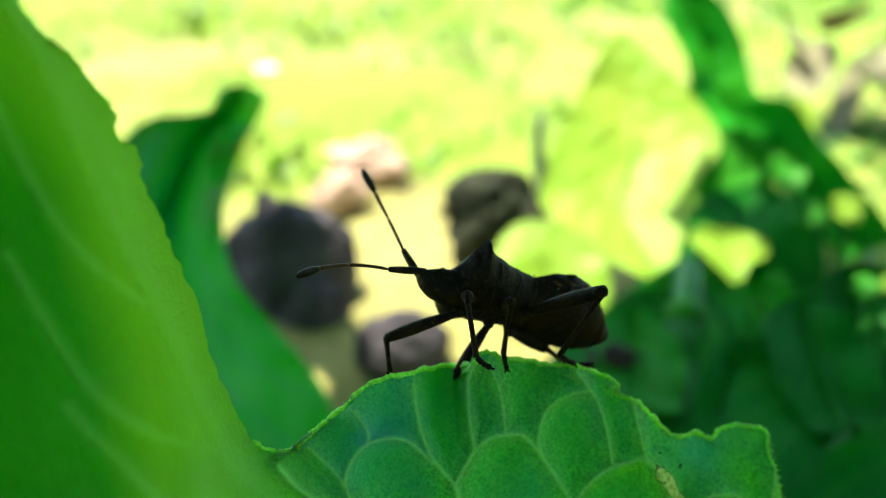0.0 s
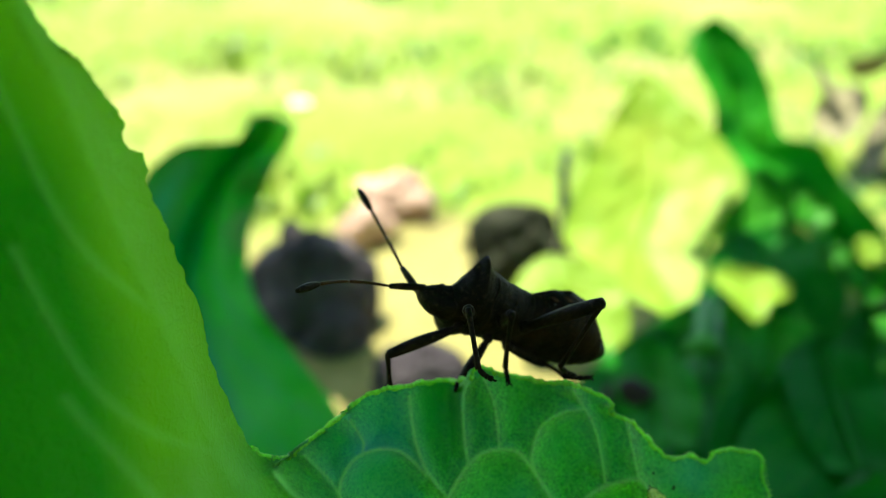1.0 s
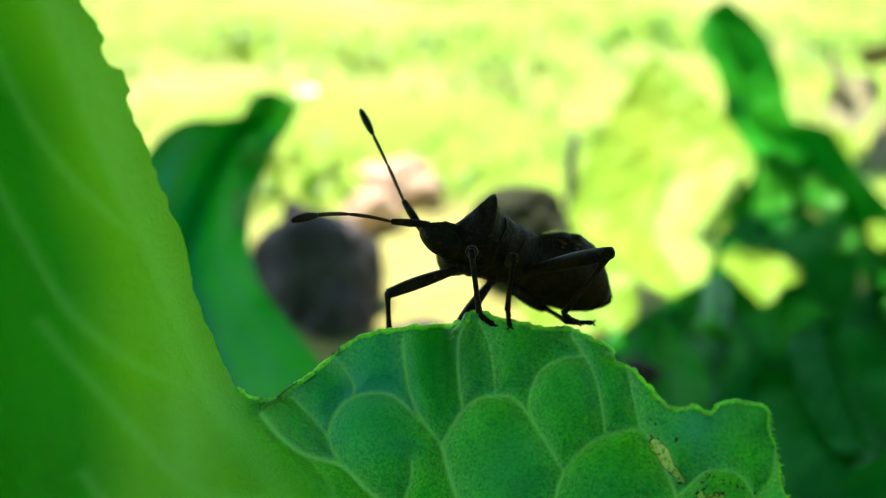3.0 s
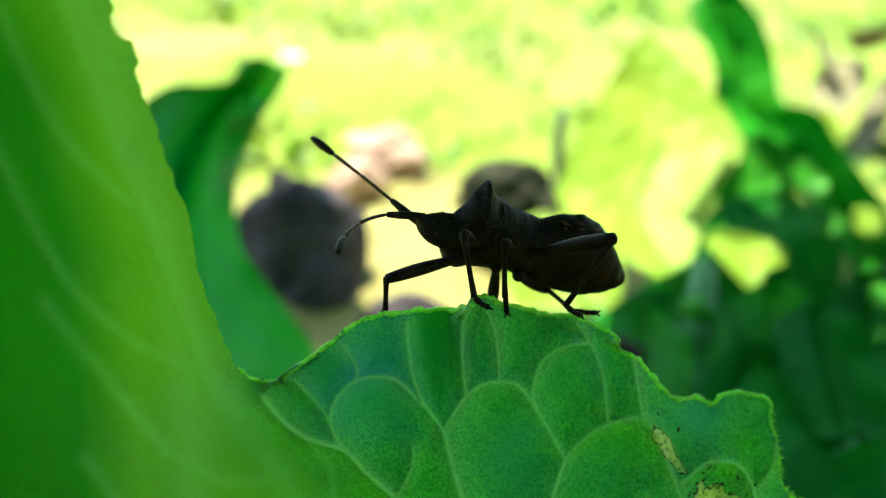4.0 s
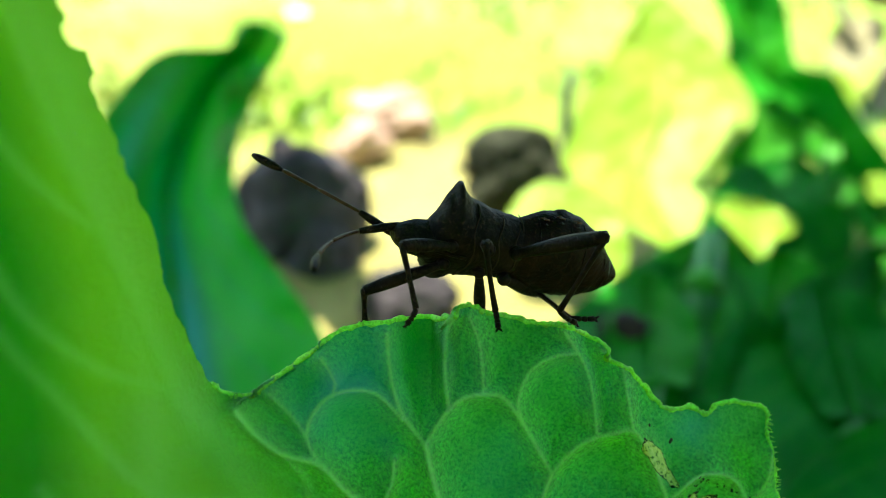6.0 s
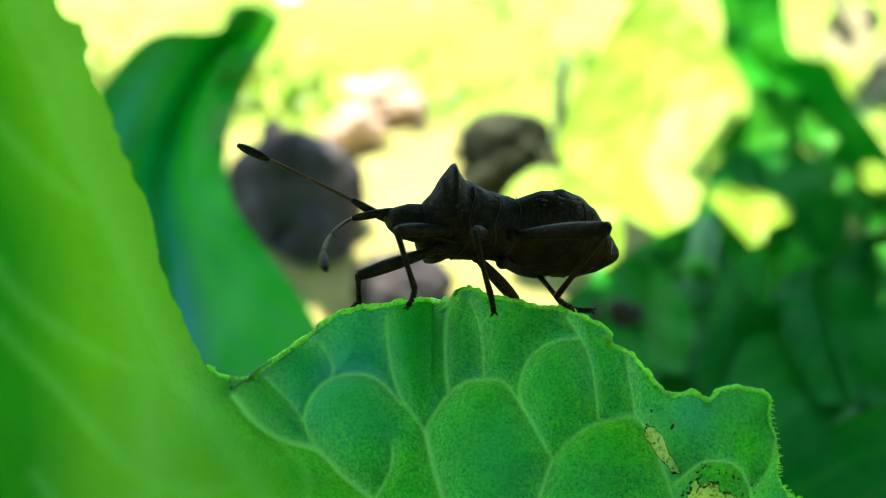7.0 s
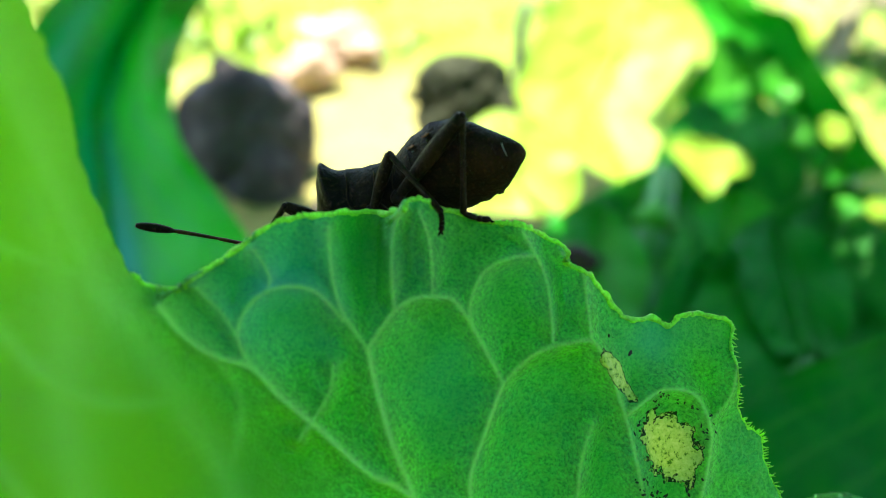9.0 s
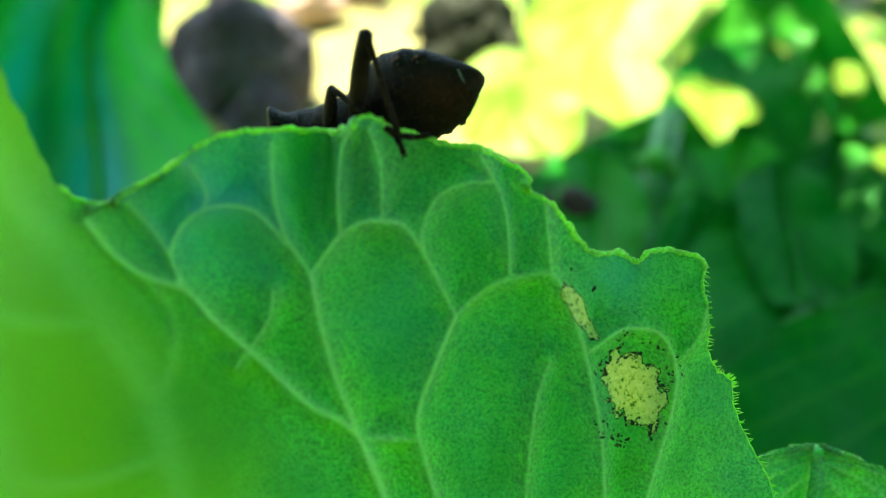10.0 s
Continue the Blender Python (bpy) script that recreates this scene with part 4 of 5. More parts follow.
shade_leaf((-0.2, 0.0, 0.12), (0.01, 0.085, 0.15), 0.13, 6.0, FRESH)
shade_leaf((-0.24, -0.06, 0.15), (-0.046, 0.056, 0.185), 0.125, 7.0)


def sky_blocker():
    """Unseen leaves added behind the camera to hold back light from the sky."""
    rng = np.random.default_rng(21)
    verts, faces = [], []
    for _ in range(4500):
        a = rng.uniform(-1.15, 1.15) - math.pi / 2
        r = rng.uniform(0.55, 0.95)
        c = np.array((r * math.cos(a), r * math.sin(a), 0.42 * rng.random() ** 0.8))
        n = Vector(rng.normal(size=3)).normalized()
        u = n.orthogonal().normalized()
        w = n.cross(u)
        L, W = rng.uniform(0.03, 0.07), rng.uniform(0.012, 0.03)
        b = len(verts)
        for p, q, h in ((-1, 0, 0), (-0.2, -1, 0.15), (1, 0, -0.1), (-0.2, 1, 0.15)):
            verts.append(tuple(Vector(c) + u * p * L + w * q * W + n * h * L))
        faces.extend([(b, b + 1, b + 2), (b, b + 2, b + 3)])
    me = bpy.data.meshes.new("sky_blocker")
    me.from_pydata(verts, [], faces)
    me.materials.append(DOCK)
    tagged(new("sky_blocker", me), "unseen dark green leaves added to block sky light", "shrub", kind="stuff")


sky_blocker()


# ---------------------------------------------------------------- the bug
def body_loft(stations, seg=40, wrinkle=0.0, seed=0.0):
    """A shell through cross-sections (x, half width, height of the side edge, of the back, of the belly), millimetres."""
    s = spline(stations, 6 * len(stations))
    bm = bmesh.new()
    rings = []
    for i, (x, w, zm, zt, zb) in enumerate(s):
        ring = []
        for k in range(seg):
            a = 2 * math.pi * k / seg
            c, sn = math.cos(a), math.sin(a)
            y = w * math.copysign(abs(c) ** 0.85, c)
            if sn >= 0:
                z = zm + (zt - zm) * (1 - abs(c) ** 1.6)
            else:
                z = zm + (zb - zm) * abs(sn) ** 0.9
            n = 1 + wrinkle * noise.noise(Vector((x * 1.3 + seed, y * 1.3, z * 1.3))) + 0.35 * wrinkle * noise.noise(Vector((x * 4 + seed, y * 4, z * 4)))
            ring.append(bm.verts.new((x * 0.001, y * n * 0.001, z * n * 0.001)))
        rings.append(ring)
    for a, b in zip(rings, rings[1:]):
        for k in range(seg):
            bm.faces.new((a[k], b[k], b[(k + 1) % seg], a[(k + 1) % seg]))
    bm.faces.new(rings[0])
    bm.faces.new(rings[-1][::-1])
    bmesh.ops.recalc_face_normals(bm, faces=bm.faces)
    return bm


HIP = {"lf": (3.9, 0.75, -1.75), "rf": (3.9, -0.75, -1.75), "lm": (1.3, 0.95, -1.95), "rm": (1.3, -0.95, -1.95), "lh": (-0.6, 1.1, -1.95), "rh": (-0.6, -1.1, -1.95),
       "la": (7.0, 0.42, 0.15), "ra": (7.0, -0.42, 0.15)}
REACH = {"lf": (3.9, 4.0), "rf": (5.4, 2.7), "lm": (3.9, 5.2), "rm": (4.2, 4.3), "lh": (6.8, 5.9), "rh": (4.6, 4.4), "la": (2.6, 7.6), "ra": (2.7, 8.6)}
STOUT = {"f": 0.41, "m": 0.38, "h": 0.5}
joints = {}


def mm(points):
    return [tuple(c * 0.001 for c in p) for p in points]


def leg(bug, key):
    thigh, shin = REACH[key]
    w = STOUT[key[1]]
    n = 12
    bm = tube(bmesh.new(), mm([(thigh * k / (n - 1), 0.06 * math.sin(3.14 * k / (n - 1)), 0) for k in range(n)]),
              [0.001 * w * (0.5 + 0.62 * math.sin(math.pi * (0.12 + 0.72 * k / (n - 1))) ** 1.2 * (0.6 + 0.6 * k / (n - 1))) for k in range(n)], 12)
    for k in range(7):
        p = Vector((thigh * (0.4 + 0.08 * k), -w * 0.85, 0.1 * (-1) ** k))
        tube(bm, mm([p, p + Vector((0.02, -0.12, 0))]), (0.00005, 0.00001), 5)
    bmesh.ops.create_uvsphere(bm, u_segments=10, v_segments=7, radius=0.001 * w * 0.95)
    a = part("leg", bm, CUTICLE, bug)
    a.location = [c * 0.001 for c in HIP[key]]
    n = 10
    bm = tube(bmesh.new(), mm([(shin * k / (n - 1), 0, 0.05 * math.sin(3 * k / n)) for k in range(n)]), [0.001 * (0.24 - 0.06 * math.sin(3.14 * k / (n - 1)) - 0.02 * k / n) for k in range(n)], 9)
    bmesh.ops.create_uvsphere(bm, u_segments=10, v_segments=7, radius=0.00024)
    tip = Vector((shin, 0, 0))
    toe = 1.15 if key[1] != "h" else 1.8
    for length, turn in ((0.5, 38), (0.2, 48), (0.3, 58)) if key[1] != "h" else ((0.5, 66), (0.2, 74), (0.3, 82)):
        d = Vector((math.cos(radians(turn)), math.sin(radians(turn)), 0)) * length * toe
        tube(bm, mm([tip, tip + d * 0.15, tip + d * 0.85, tip + d]), (0.00012, 0.00018, 0.0002, 0.00014), 8)
        tip = tip + d
    for sgn in (-1, 1):
        tube(bm, mm([tip, tip + Vector((0.12, 0.12, 0.16 * sgn)), tip + Vector((0.12, 0.26, 0.22 * sgn))]), (0.00009, 0.00007, 0.00002), 6)
    b = part("shin", bm, CUTICLE, a, "thin dark shin with a jointed foot")
    b.location = (thigh * 0.001, 0, 0)
    joints[key + "_hip"], joints[key + "_knee"] = a, b


def antenna(bug, key, bow):
    scape, whip = REACH[key]
    n = 8
    bm = tube(bmesh.new(), mm([(scape * k / (n - 1), 0, 0) for k in range(n)]), [0.001 * (0.15 + 0.13 * math.sin(math.pi * min(1, 0.15 + 0.75 * k / (n - 1)))) for k in range(n)], 10)
    a = part("antenna", bm, CUTICLE, bug)
    a.location = [c * 0.001 for c in HIP[key]]
    bm = bmesh.new()
    arc = lambda t: (whip * t, bow * 4 * t * (1 - t), 0)
    for t0, t1, r0, r1, swell, mat in ((0.0, 0.39, 0.115, 0.13, 0.0, 1), (0.39, 0.72, 0.11, 0.15, 0.0, 1), (0.72, 1.0, 0.13, 0.13, 0.17, 0)):
        n = 9
        ts = [t0 + (t1 - t0) * k / (n - 1) for k in range(n)]
        tube(bm, mm([arc(t) for t in ts]), [0.001 * ((r0 + (r1 - r0) * k / (n - 1)) + swell * math.sin(math.pi * min(1, k / (n - 1) * 0.86 + 0.05))) * (1.0 if 0 < k < n - 1 else 0.75) for k in range(n)], 9, mat)
    b = part("flagellum", bm, [CUTICLE, RUST], a, "reddish-brown flagellum with a dark club")
    b.location = (scape * 0.001, 0, 0)
    joints[key + "_hip"], joints[key + "_knee"] = a, b


def make_bug():
    bug = tagged(new("leaf_bug"), "dark brown leaf-footed bug standing on the leaf's rim", "insect")
    head = part("head", body_loft([(7.45, 0.25, 0.1, 0.25, -0.2), (7.2, 0.6, 0.05, 0.38, -0.85), (6.6, 0.95, 0.1, 0.48, -1.45), (6.0, 1.1, 0.15, 0.52, -1.65), (5.4, 1.15, 0.15, 0.52, -1.75), (4.9, 1.15, 0.15, 0.5, -1.75)],
                                  28, 0.06, 1.0), CUTICLE, bug)
    for sgn in (-1, 1):
        part("eye", ball((5.9, 0.82 * sgn, 0.2), (0.28, 0.2, 0.28)), CUTICLE, head, "small dark bulging eye")
    part("beak", tube(bmesh.new(), mm([(7.1, 0, -0.3), (6.2, 0, -0.95), (4.6, 0, -1.45), (2.6, 0, -1.85)]), [0.00018, 0.00017, 0.00014, 0.0001], 8), CUTICLE, head, "slender beak folded under the body")
    chest = [(5.25, 1.3, 0.2, 0.65, -1.3), (4.8, 1.95, 0.5, 0.95, -1.45), (4.4, 2.7, 0.9, 1.25, -1.5), (4.05, 3.1, 1.2, 1.45, -1.55), (3.75, 3.6, 1.45, 1.55, -1.6), (3.5, 3.7, 1.5, 1.55, -1.65),
             (3.2, 3.4, 1.35, 1.5, -1.65), (2.7, 2.9, 1.1, 1.45, -1.7), (2.0, 2.7, 0.95, 1.4, -1.75), (1.0, 2.5, 0.75, 1.3, -1.8), (-0.4, 2.3, 0.6, 1.1, -1.8), (-1.3, 2.2, 0.5, 0.95, -1.75)]
    thorax = part("thorax", body_loft(chest, 44, 0.04, 3.0), CUTICLE, bug, "pitted pronotum with pointed shoulders")
    for x, lo, hi in ((2.35, 1.04, 1.96), (0.55, 1.06, 1.94), (-0.7, 1.08, 1.92)):
        w, zm, zb = (float(np.interp(-x, [-b[0] for b in chest], [b[k] for b in chest])) for k in (1, 2, 4))
        pts = [(x + 0.18 * math.sin(5 * a), w * math.copysign(abs(math.cos(a)) ** 0.85, math.cos(a)), zm + (zb - zm) * abs(math.sin(a)) ** 0.9 - 0.012) for a in np.linspace(math.pi * lo, math.pi * hi, 30)]
        part("seam", tube(bmesh.new(), mm(pts), [0.00002] + [0.00005] * 28 + [0.00002], 6), DUST, thorax, "thin dusty seam between the plates")

    belly = [(-0.9, 2.2, 0.5, 0.9, -1.75), (-1.4, 2.4, 0.6, 0.9, -1.8), (-2.3, 2.75, 0.8, 0.85, -1.95), (-3.4, 3.05, 0.95, 0.75, -2.05), (-4.5, 3.15, 0.9, 0.6, -2.15), (-5.6, 2.95, 0.6, 0.4, -2.25),
             (-6.6, 2.45, 0.15, 0.1, -2.25), (-7.5, 1.7, -0.4, -0.3, -2.15), (-8.3, 0.95, -0.85, -0.7, -1.9), (-8.75, 0.4, -1.1, -0.95, -1.55)]
    abdomen = part("abdomen", body_loft(belly, 44, 0.05, 5.0), BELLY, bug, "broad abdomen with upturned side plates")
    ring = lambda x, lift: [(x * 0.001, y * 0.001, z * 0.001) for y, z in
                            ((lambda w, zm, zb: [(w * math.copysign(abs(math.cos(a)) ** 0.85, math.cos(a)) * lift, zm + (zb - zm) * abs(math.sin(a)) ** 0.9 * lift) for a in np.linspace(math.pi * 1.04, math.pi * 1.96, 22)])
                             (*[float(np.interp(-x, [-b[0] for b in belly], [b[k] for b in belly])) for k in (1, 2, 4)]))]
    for x in (-2.2, -3.3, -4.4, -5.5, -6.5, -7.3):
        part("segment_edge", tube(bmesh.new(), ring(x, 0.992), [0.00005] * 22, 6), CUTICLE, abdomen)
    for sgn in (-1, 1):
        for x in (-2.6, -3.75, -4.95, -6.05):
            w, zm = (float(np.interp(-x, [-b[0] for b in belly], [b[k] for b in belly])) for k in (1, 2))
            bm = tube(bmesh.new(), mm([(0.0, 0.02, 0.42), (-0.08, 0.03, 0.2), (0.02, 0.02, 0.0), (-0.06, 0.03, -0.2), (0.04, 0, -0.4)]), (0.00004, 0.00012, 0.00008, 0.00012, 0.00004), 7)
            for px, pz in ((0.16, 0.28), (0.2, -0.02), (0.17, -0.3), (-0.14, 0.1)):
                tube(bm, mm([(px * 0.2, 0.02, pz), (px, 0.04, pz + 0.04), (px * 1.5, 0, pz + 0.06)]), (0.00006, 0.0001, 0.00003), 6)
            o = part("side_plate_mark", bm, ORANGE, abdomen, "orange mark on the side plate")
            o.location = (x * 0.001, (w - 0.035) * sgn * 0.001, (zm - 0.72) * 0.001)
            o.scale = (1.3, 0.35, 1.2)
            o.rotation_euler = (radians(18) * sgn, radians(12), 0)
            bm = ball((0, 0, 0), (0.09, 0.06, 0.09), 8)
            o = part("spiracle", bm, FRASS, abdomen, "tiny black breathing pore")
            o.location = (x * 0.001, w * 0.955 * sgn * 0.001, (zm - 1.25) * 0.001)
    for sgn in (-1, 1):
        pts = [(-0.95 - 0.12 * math.sin(3 * s), sgn * (2.36 - 0.25 * s * s), 0.75 - 1.7 * s) for s in np.linspace(0, 1, 9)]
        part("seam", tube(bmesh.new(), mm(pts), [0.00002] + [0.00004] * 7 + [0.00002], 6), DUST, abdomen, "thin dusty seam behind the thorax")
    part("tail_plate", body_loft([(-7.5, 1.15, -0.9, -0.8, -2.22), (-8.0, 0.95, -1.0, -0.9, -2.08), (-8.6, 0.65, -1.15, -1.05, -1.75), (-8.85, 0.25, -1.3, -1.25, -1.5)], 28, 0.04, 9.0), BELLY, abdomen, "rounded plate at the tail")
    part("tail_stripe", tube(bmesh.new(), ring(-7.85, 1.015)[10:19], [0.00002] + [0.000045] * 7 + [0.00002], 7), PALEMARK, abdomen, "pale curved line on the tail plate")
    part("scutellum", body_loft([(2.3, 1.2, 1.2, 1.42, 0.9), (1.2, 0.9, 1.15, 1.38, 0.8), (0.0, 0.5, 1.05, 1.25, 0.7), (-0.9, 0.15, 0.95, 1.05, 0.7)], 20, 0.04, 11.0), CUTICLE, bug, "small triangular shield on the back")
    for sgn in (-1, 1):
        wing = body_loft([(1.9, 0.75, 1.0, 1.22, 0.7), (0.6, 0.95, 0.85, 1.1, 0.5), (-1.0, 1.0, 0.68, 0.95, 0.35), (-2.8, 1.05, 0.6, 0.85, 0.25), (-4.6, 0.95, 0.45, 0.68, 0.1), (-6.2, 0.65, 0.2, 0.38, -0.1), (-7.2, 0.3, -0.1, 0.05, -0.25)], 22, 0.05, 13.0 + sgn)
        for v in wing.verts:
            v.co.y += 0.00098 * sgn
        part("wing", wing, CUTICLE, bug, "folded leathery dark wing")
    for sgn in (-1, 1):
        for x, y in ((3.9, 0.75), (1.3, 0.95), (-0.6, 1.1)):
            part("hip", ball((x, y * sgn, -1.7), (0.48, 0.4, 0.42)), CUTICLE, bug)
    for key in ("lf", "rf", "lm", "rm", "lh", "rh"):
        leg(bug, key)
    antenna(bug, "la", 0.75)
    antenna(bug, "ra", 0.15)
    return bug


BUG = make_bug()

# ---------------------------------------------------------------- what moves: the bug, its legs and its antennae

def swing(joint, rows):
    key, which = joint.split("_")
    place = HIP[key] if which == "hip" else (REACH[key][0], 0, 0)
    walk(joints[joint], [(t, pose(*(c * 0.001 for c in place), rx, ry, rz)) for t, rx, ry, rz in rows])


def motions():
    walk(BUG, [
        (0.0, pose(0.00336, 0.06678, 0.06872, 63.4, -25.8, -162.0)),
        (1.0, pose(0.00336, 0.06678, 0.06886, 64.6, -25.2, -159.6)),
        (2.5, pose(0.00345, 0.06673, 0.06895, 62.5, -26.0, -161.0)),
        (2.7, pose(0.00368, 0.06678, 0.06904, 62.0, -26.3, -159.1)),
        (3.8, pose(0.00403, 0.06675, 0.06893, 64.4, -22.6, -160.6)),
        (4.0, pose(0.00366, 0.06662, 0.06894, 67.9, -18.9, -163.3)),
        (4.5, pose(0.00325, 0.06668, 0.06894, 73.6, -17.6, -161.7)),
        (5.5, pose(0.00306, 0.06665, 0.06904, 73.3, -16.7, -164.0)),
        (5.7, pose(0.00319, 0.06669, 0.06905, 76.2, -17.0, -163.5)),
        (6.8, pose(0.00335, 0.06651, 0.06879, 79.7, -13.2, -164.6)),
        (7.0, pose(0.00309, 0.06662, 0.06897, 79.6, -12.7, -165.4)),
        (7.1, pose(0.00309, 0.06662, 0.06897, 79.6, -12.7, -165.4)),
        (7.2, pose(0.00179, 0.06714, 0.06680, 84.1, 7.3, -163.4)),
        (7.5, pose(0.00205, 0.06745, 0.06549, -101.9, 149.2, -14.1)),
        (8.0, pose(0.00111, 0.06812, 0.06489, -101.4, 151.6, -0.6)),
        (8.5, pose(0.00030, 0.06793, 0.06440, -101.4, 153.2, 5.2)),
        (9.0, pose(0.00042, 0.06756, 0.06431, -100.9, 146.9, -3.3)),
        (9.5, pose(0.00032, 0.06748, 0.06412, -99.8, 148.9, 3.7)),
        (10.0, pose(0.00056, 0.06707, 0.06322, -99.3, 143.0, 2.1)),
    ])
    swing("lf_hip", [(0, 104.9, 31.2, 46.5), (1, 106, 32.5, 48.8), (2.5, 107.1, 34.5, 49.9), (2.7, 106.8, 34.8, 49.2), (3.8, 100.8, 37.2, 39.9), (4, 104.2, 32, 45.2), (4.25, 91.3, 21.3, 20.7), (4.5, 84, 10.3, 3.3), (5.5, 84.3, 13.2, 4.8), (5.7, 84.5, 14.2, 5.1), (6.8, 84.9, 18.7, 4.6), (7, 85.9, 19, 7.7), (7.1, 85.9, 19.1, 7.7), (7.2, 93.5, 17.9, 58.5), (7.4, 102.9, -4, 85.7), (7.5, 100.4, 9.7, 74), (8, 102.1, 12.1, 82), (8.25, 100.3, 6.3, 74.9), (8.5, 100.9, -0.1, 54.8), (9, 100.6, 5.5, 64.2), (9.5, 99.5, 6.4, 56.5), (10, 95.2, 4.7, 69.4)])
    swing("lf_knee", [(0, -89, -19.3, -90.6), (1, -86.8, -19.3, -90.4), (2.5, -85.1, -19.2, -90.8), (2.7, -85.4, -19.5, -90.7), (3.8, -94.9, -25.3, -88.1), (4, -91.3, -22.7, -97), (4.25, -39.8, -32.8, -96.9), (4.5, 18.2, -38.2, -107.3), (5.5, 35.6, -29.5, -102.4), (5.7, 35.8, -30.8, -103.6), (6.8, 35.1, -46.6, -120.2), (7, 36.6, -44.3, -125.7), (7.1, 36.6, -44.4, -125.6), (7.2, 40.9, -25.2, -166.9), (7.4, 28.4, -3.7, -163.6), (7.5, 28.2, 17.7, -123.4), (8, -17.7, -0.6, 174.4), (8.25, 22.8, -45.8, 166.8), (8.5, 111.6, -52.4, 100), (9, 83.9, -61.5, 115.1), (9.5, -41.6, -138.6, -83.6), (10, 124.1, -38.6, 92.5)])
    swing("rf_hip", [(0, 99.8, 11.5, -37.4), (1, 99.9, 12.2, -37.6), (2.5, 99.9, 12.6, -38), (2.7, 99.8, 12.5, -38.2), (3.8, 99.4, 7.7, -38.4), (4, 100.3, 7.8, -31.3), (4.5, 100.4, 5.5, -28.9), (5.5, 100.7, 9.7, -28.5), (5.7, 100.7, 9.3, -28.3), (6.8, 100.7, 3.1, -25.8), (7, 100.7, 6.3, -26.2), (7.1, 100.7, 6.4, -26.3), (7.2, 83.9, -24.2, -5.8), (7.4, 69.9, 4.6, 29), (7.5, 72.8, 16.3, 37.8), (8, 71.8, 9.4, 39.1), (8.5, 70.8, 5.2, 36.4), (9, 71.8, 12.8, 42.9), (9.5, 68.8, 6.7, 41.8), (10, 66.8, 2.3, 53.7)])
    swing("rf_knee", [(0, -39.3, -73.4, -54.7), (1, -41.6, -71.7, -50), (2.5, -43.6, -70.2, -46.4), (2.7, -43.5, -70.2, -46.5), (3.8, -65.8, -75, -27.1), (4, -108.1, -78.7, 12.5), (4.5, -128.3, -76.6, 34), (5.5, 34.4, -102.7, -129.6), (5.7, 29.2, -103.2, -125.1), (6.8, 12.9, -111.2, -110), (7, 16.1, -113.4, -108.2), (7.1, 16.2, -113.4, -108.2), (7.2, 146.8, -69, 51.1), (7.4, -21.4, -99.2, -105.6), (7.5, -11.1, -95.7, -103.4), (8, 18.2, -106.6, -134.9), (8.5, 178.5, -56.3, 30.7), (9, 162.6, -56, 32.7), (9.5, -177.2, -45.6, 23), (10, -179.8, -28.1, 9.7)])
    swing("lm_hip", [(0, 101.7, 28.8, 59), (1, 103.3, 29, 60.9), (2.5, 104.7, 30.2, 62), (2.7, 104.1, 30.4, 61), (3.8, 93.3, 33.3, 44.6), (4, 96, 32.1, 49.6), (4.5, 94.8, 34.5, 47.2), (5.5, 99.3, 35.2, 54), (5.7, 98.6, 35.9, 53.3), (6.8, 90.1, 42.3, 40.4), (7, 92.2, 41.5, 43.6), (7.1, 92.2, 41.6, 43.6), (7.2, 98.7, 8.3, 67), (7.3, 102, 16.2, 87.7), (7.4, 108.1, 15.4, 112.2), (7.5, 111.1, -7.9, 118), (7.75, 111.9, 10, 119.2), (8, 111.1, -6.8, 120.6), (8.5, 108.4, -18.5, 126.4), (9, 103.2, -18, 137.3), (9.5, 107.4, -18.8, 130.5), (10, 109.4, -19.9, 129)])
    swing("lm_knee", [(0, -0.5, -10.9, -145.4), (1, 2.8, -9.1, -145.3), (2.5, 5.5, -7.9, -145.3), (2.7, 5.4, -8.3, -145.4), (3.8, 4, -15.4, -145.9), (4, 8, -15.4, -146.7), (4.5, 0.2, -17.8, -139.3), (5.5, 12.2, -14, -135.9), (5.7, 12.1, -14.5, -135.6), (6.8, 9.2, -21.2, -134), (7, 11.1, -18.1, -136.7), (7.1, 11.1, -18.1, -136.7), (7.2, 39.7, 2.2, -154.3), (7.3, 80.3, 22.7, -130), (7.4, 131.5, 27.6, -96.4), (7.5, -10.2, 162.3, 53.3), (7.75, 145.1, 23.1, -89.7), (8, 118.6, 14, -115.5), (8.5, -26.8, 171.5, 69.5), (9, -15.3, 155.3, 70.8), (9.5, -20.5, 161.8, 68.6), (10, 7.2, 157.6, 71.1)])
    swing("rm_hip", [(0, 98.9, 41.7, -61.4), (1, 98.2, 41.5, -62.3), (2.5, 97.3, 40.6, -63), (2.7, 97.2, 40, -62.7), (3.8, 90.6, 21.8, -74.4), (4, 87.9, -0.5, -114.1), (4.5, 86.1, -2.1, -106), (5.5, 87, -3.7, -107.6), (5.7, 87.5, -4, -109.3), (6.8, 88.9, 8.9, -140.1), (7, 87.8, 14.5, -145.1), (7.1, 87.8, 14.5, -145), (7.2, -78.8, -145.3, 41.4), (7.4, 83, -17.2, -83.9), (7.5, 81.2, -8.2, -75.1), (8, 80.5, -2.9, -70.9), (8.5, 79.5, -5, -67.6), (9, 80.8, -2.3, -72.8), (9.5, 79.1, -6.7, -70.1), (10, 79.1, -8.5, -72.6)])
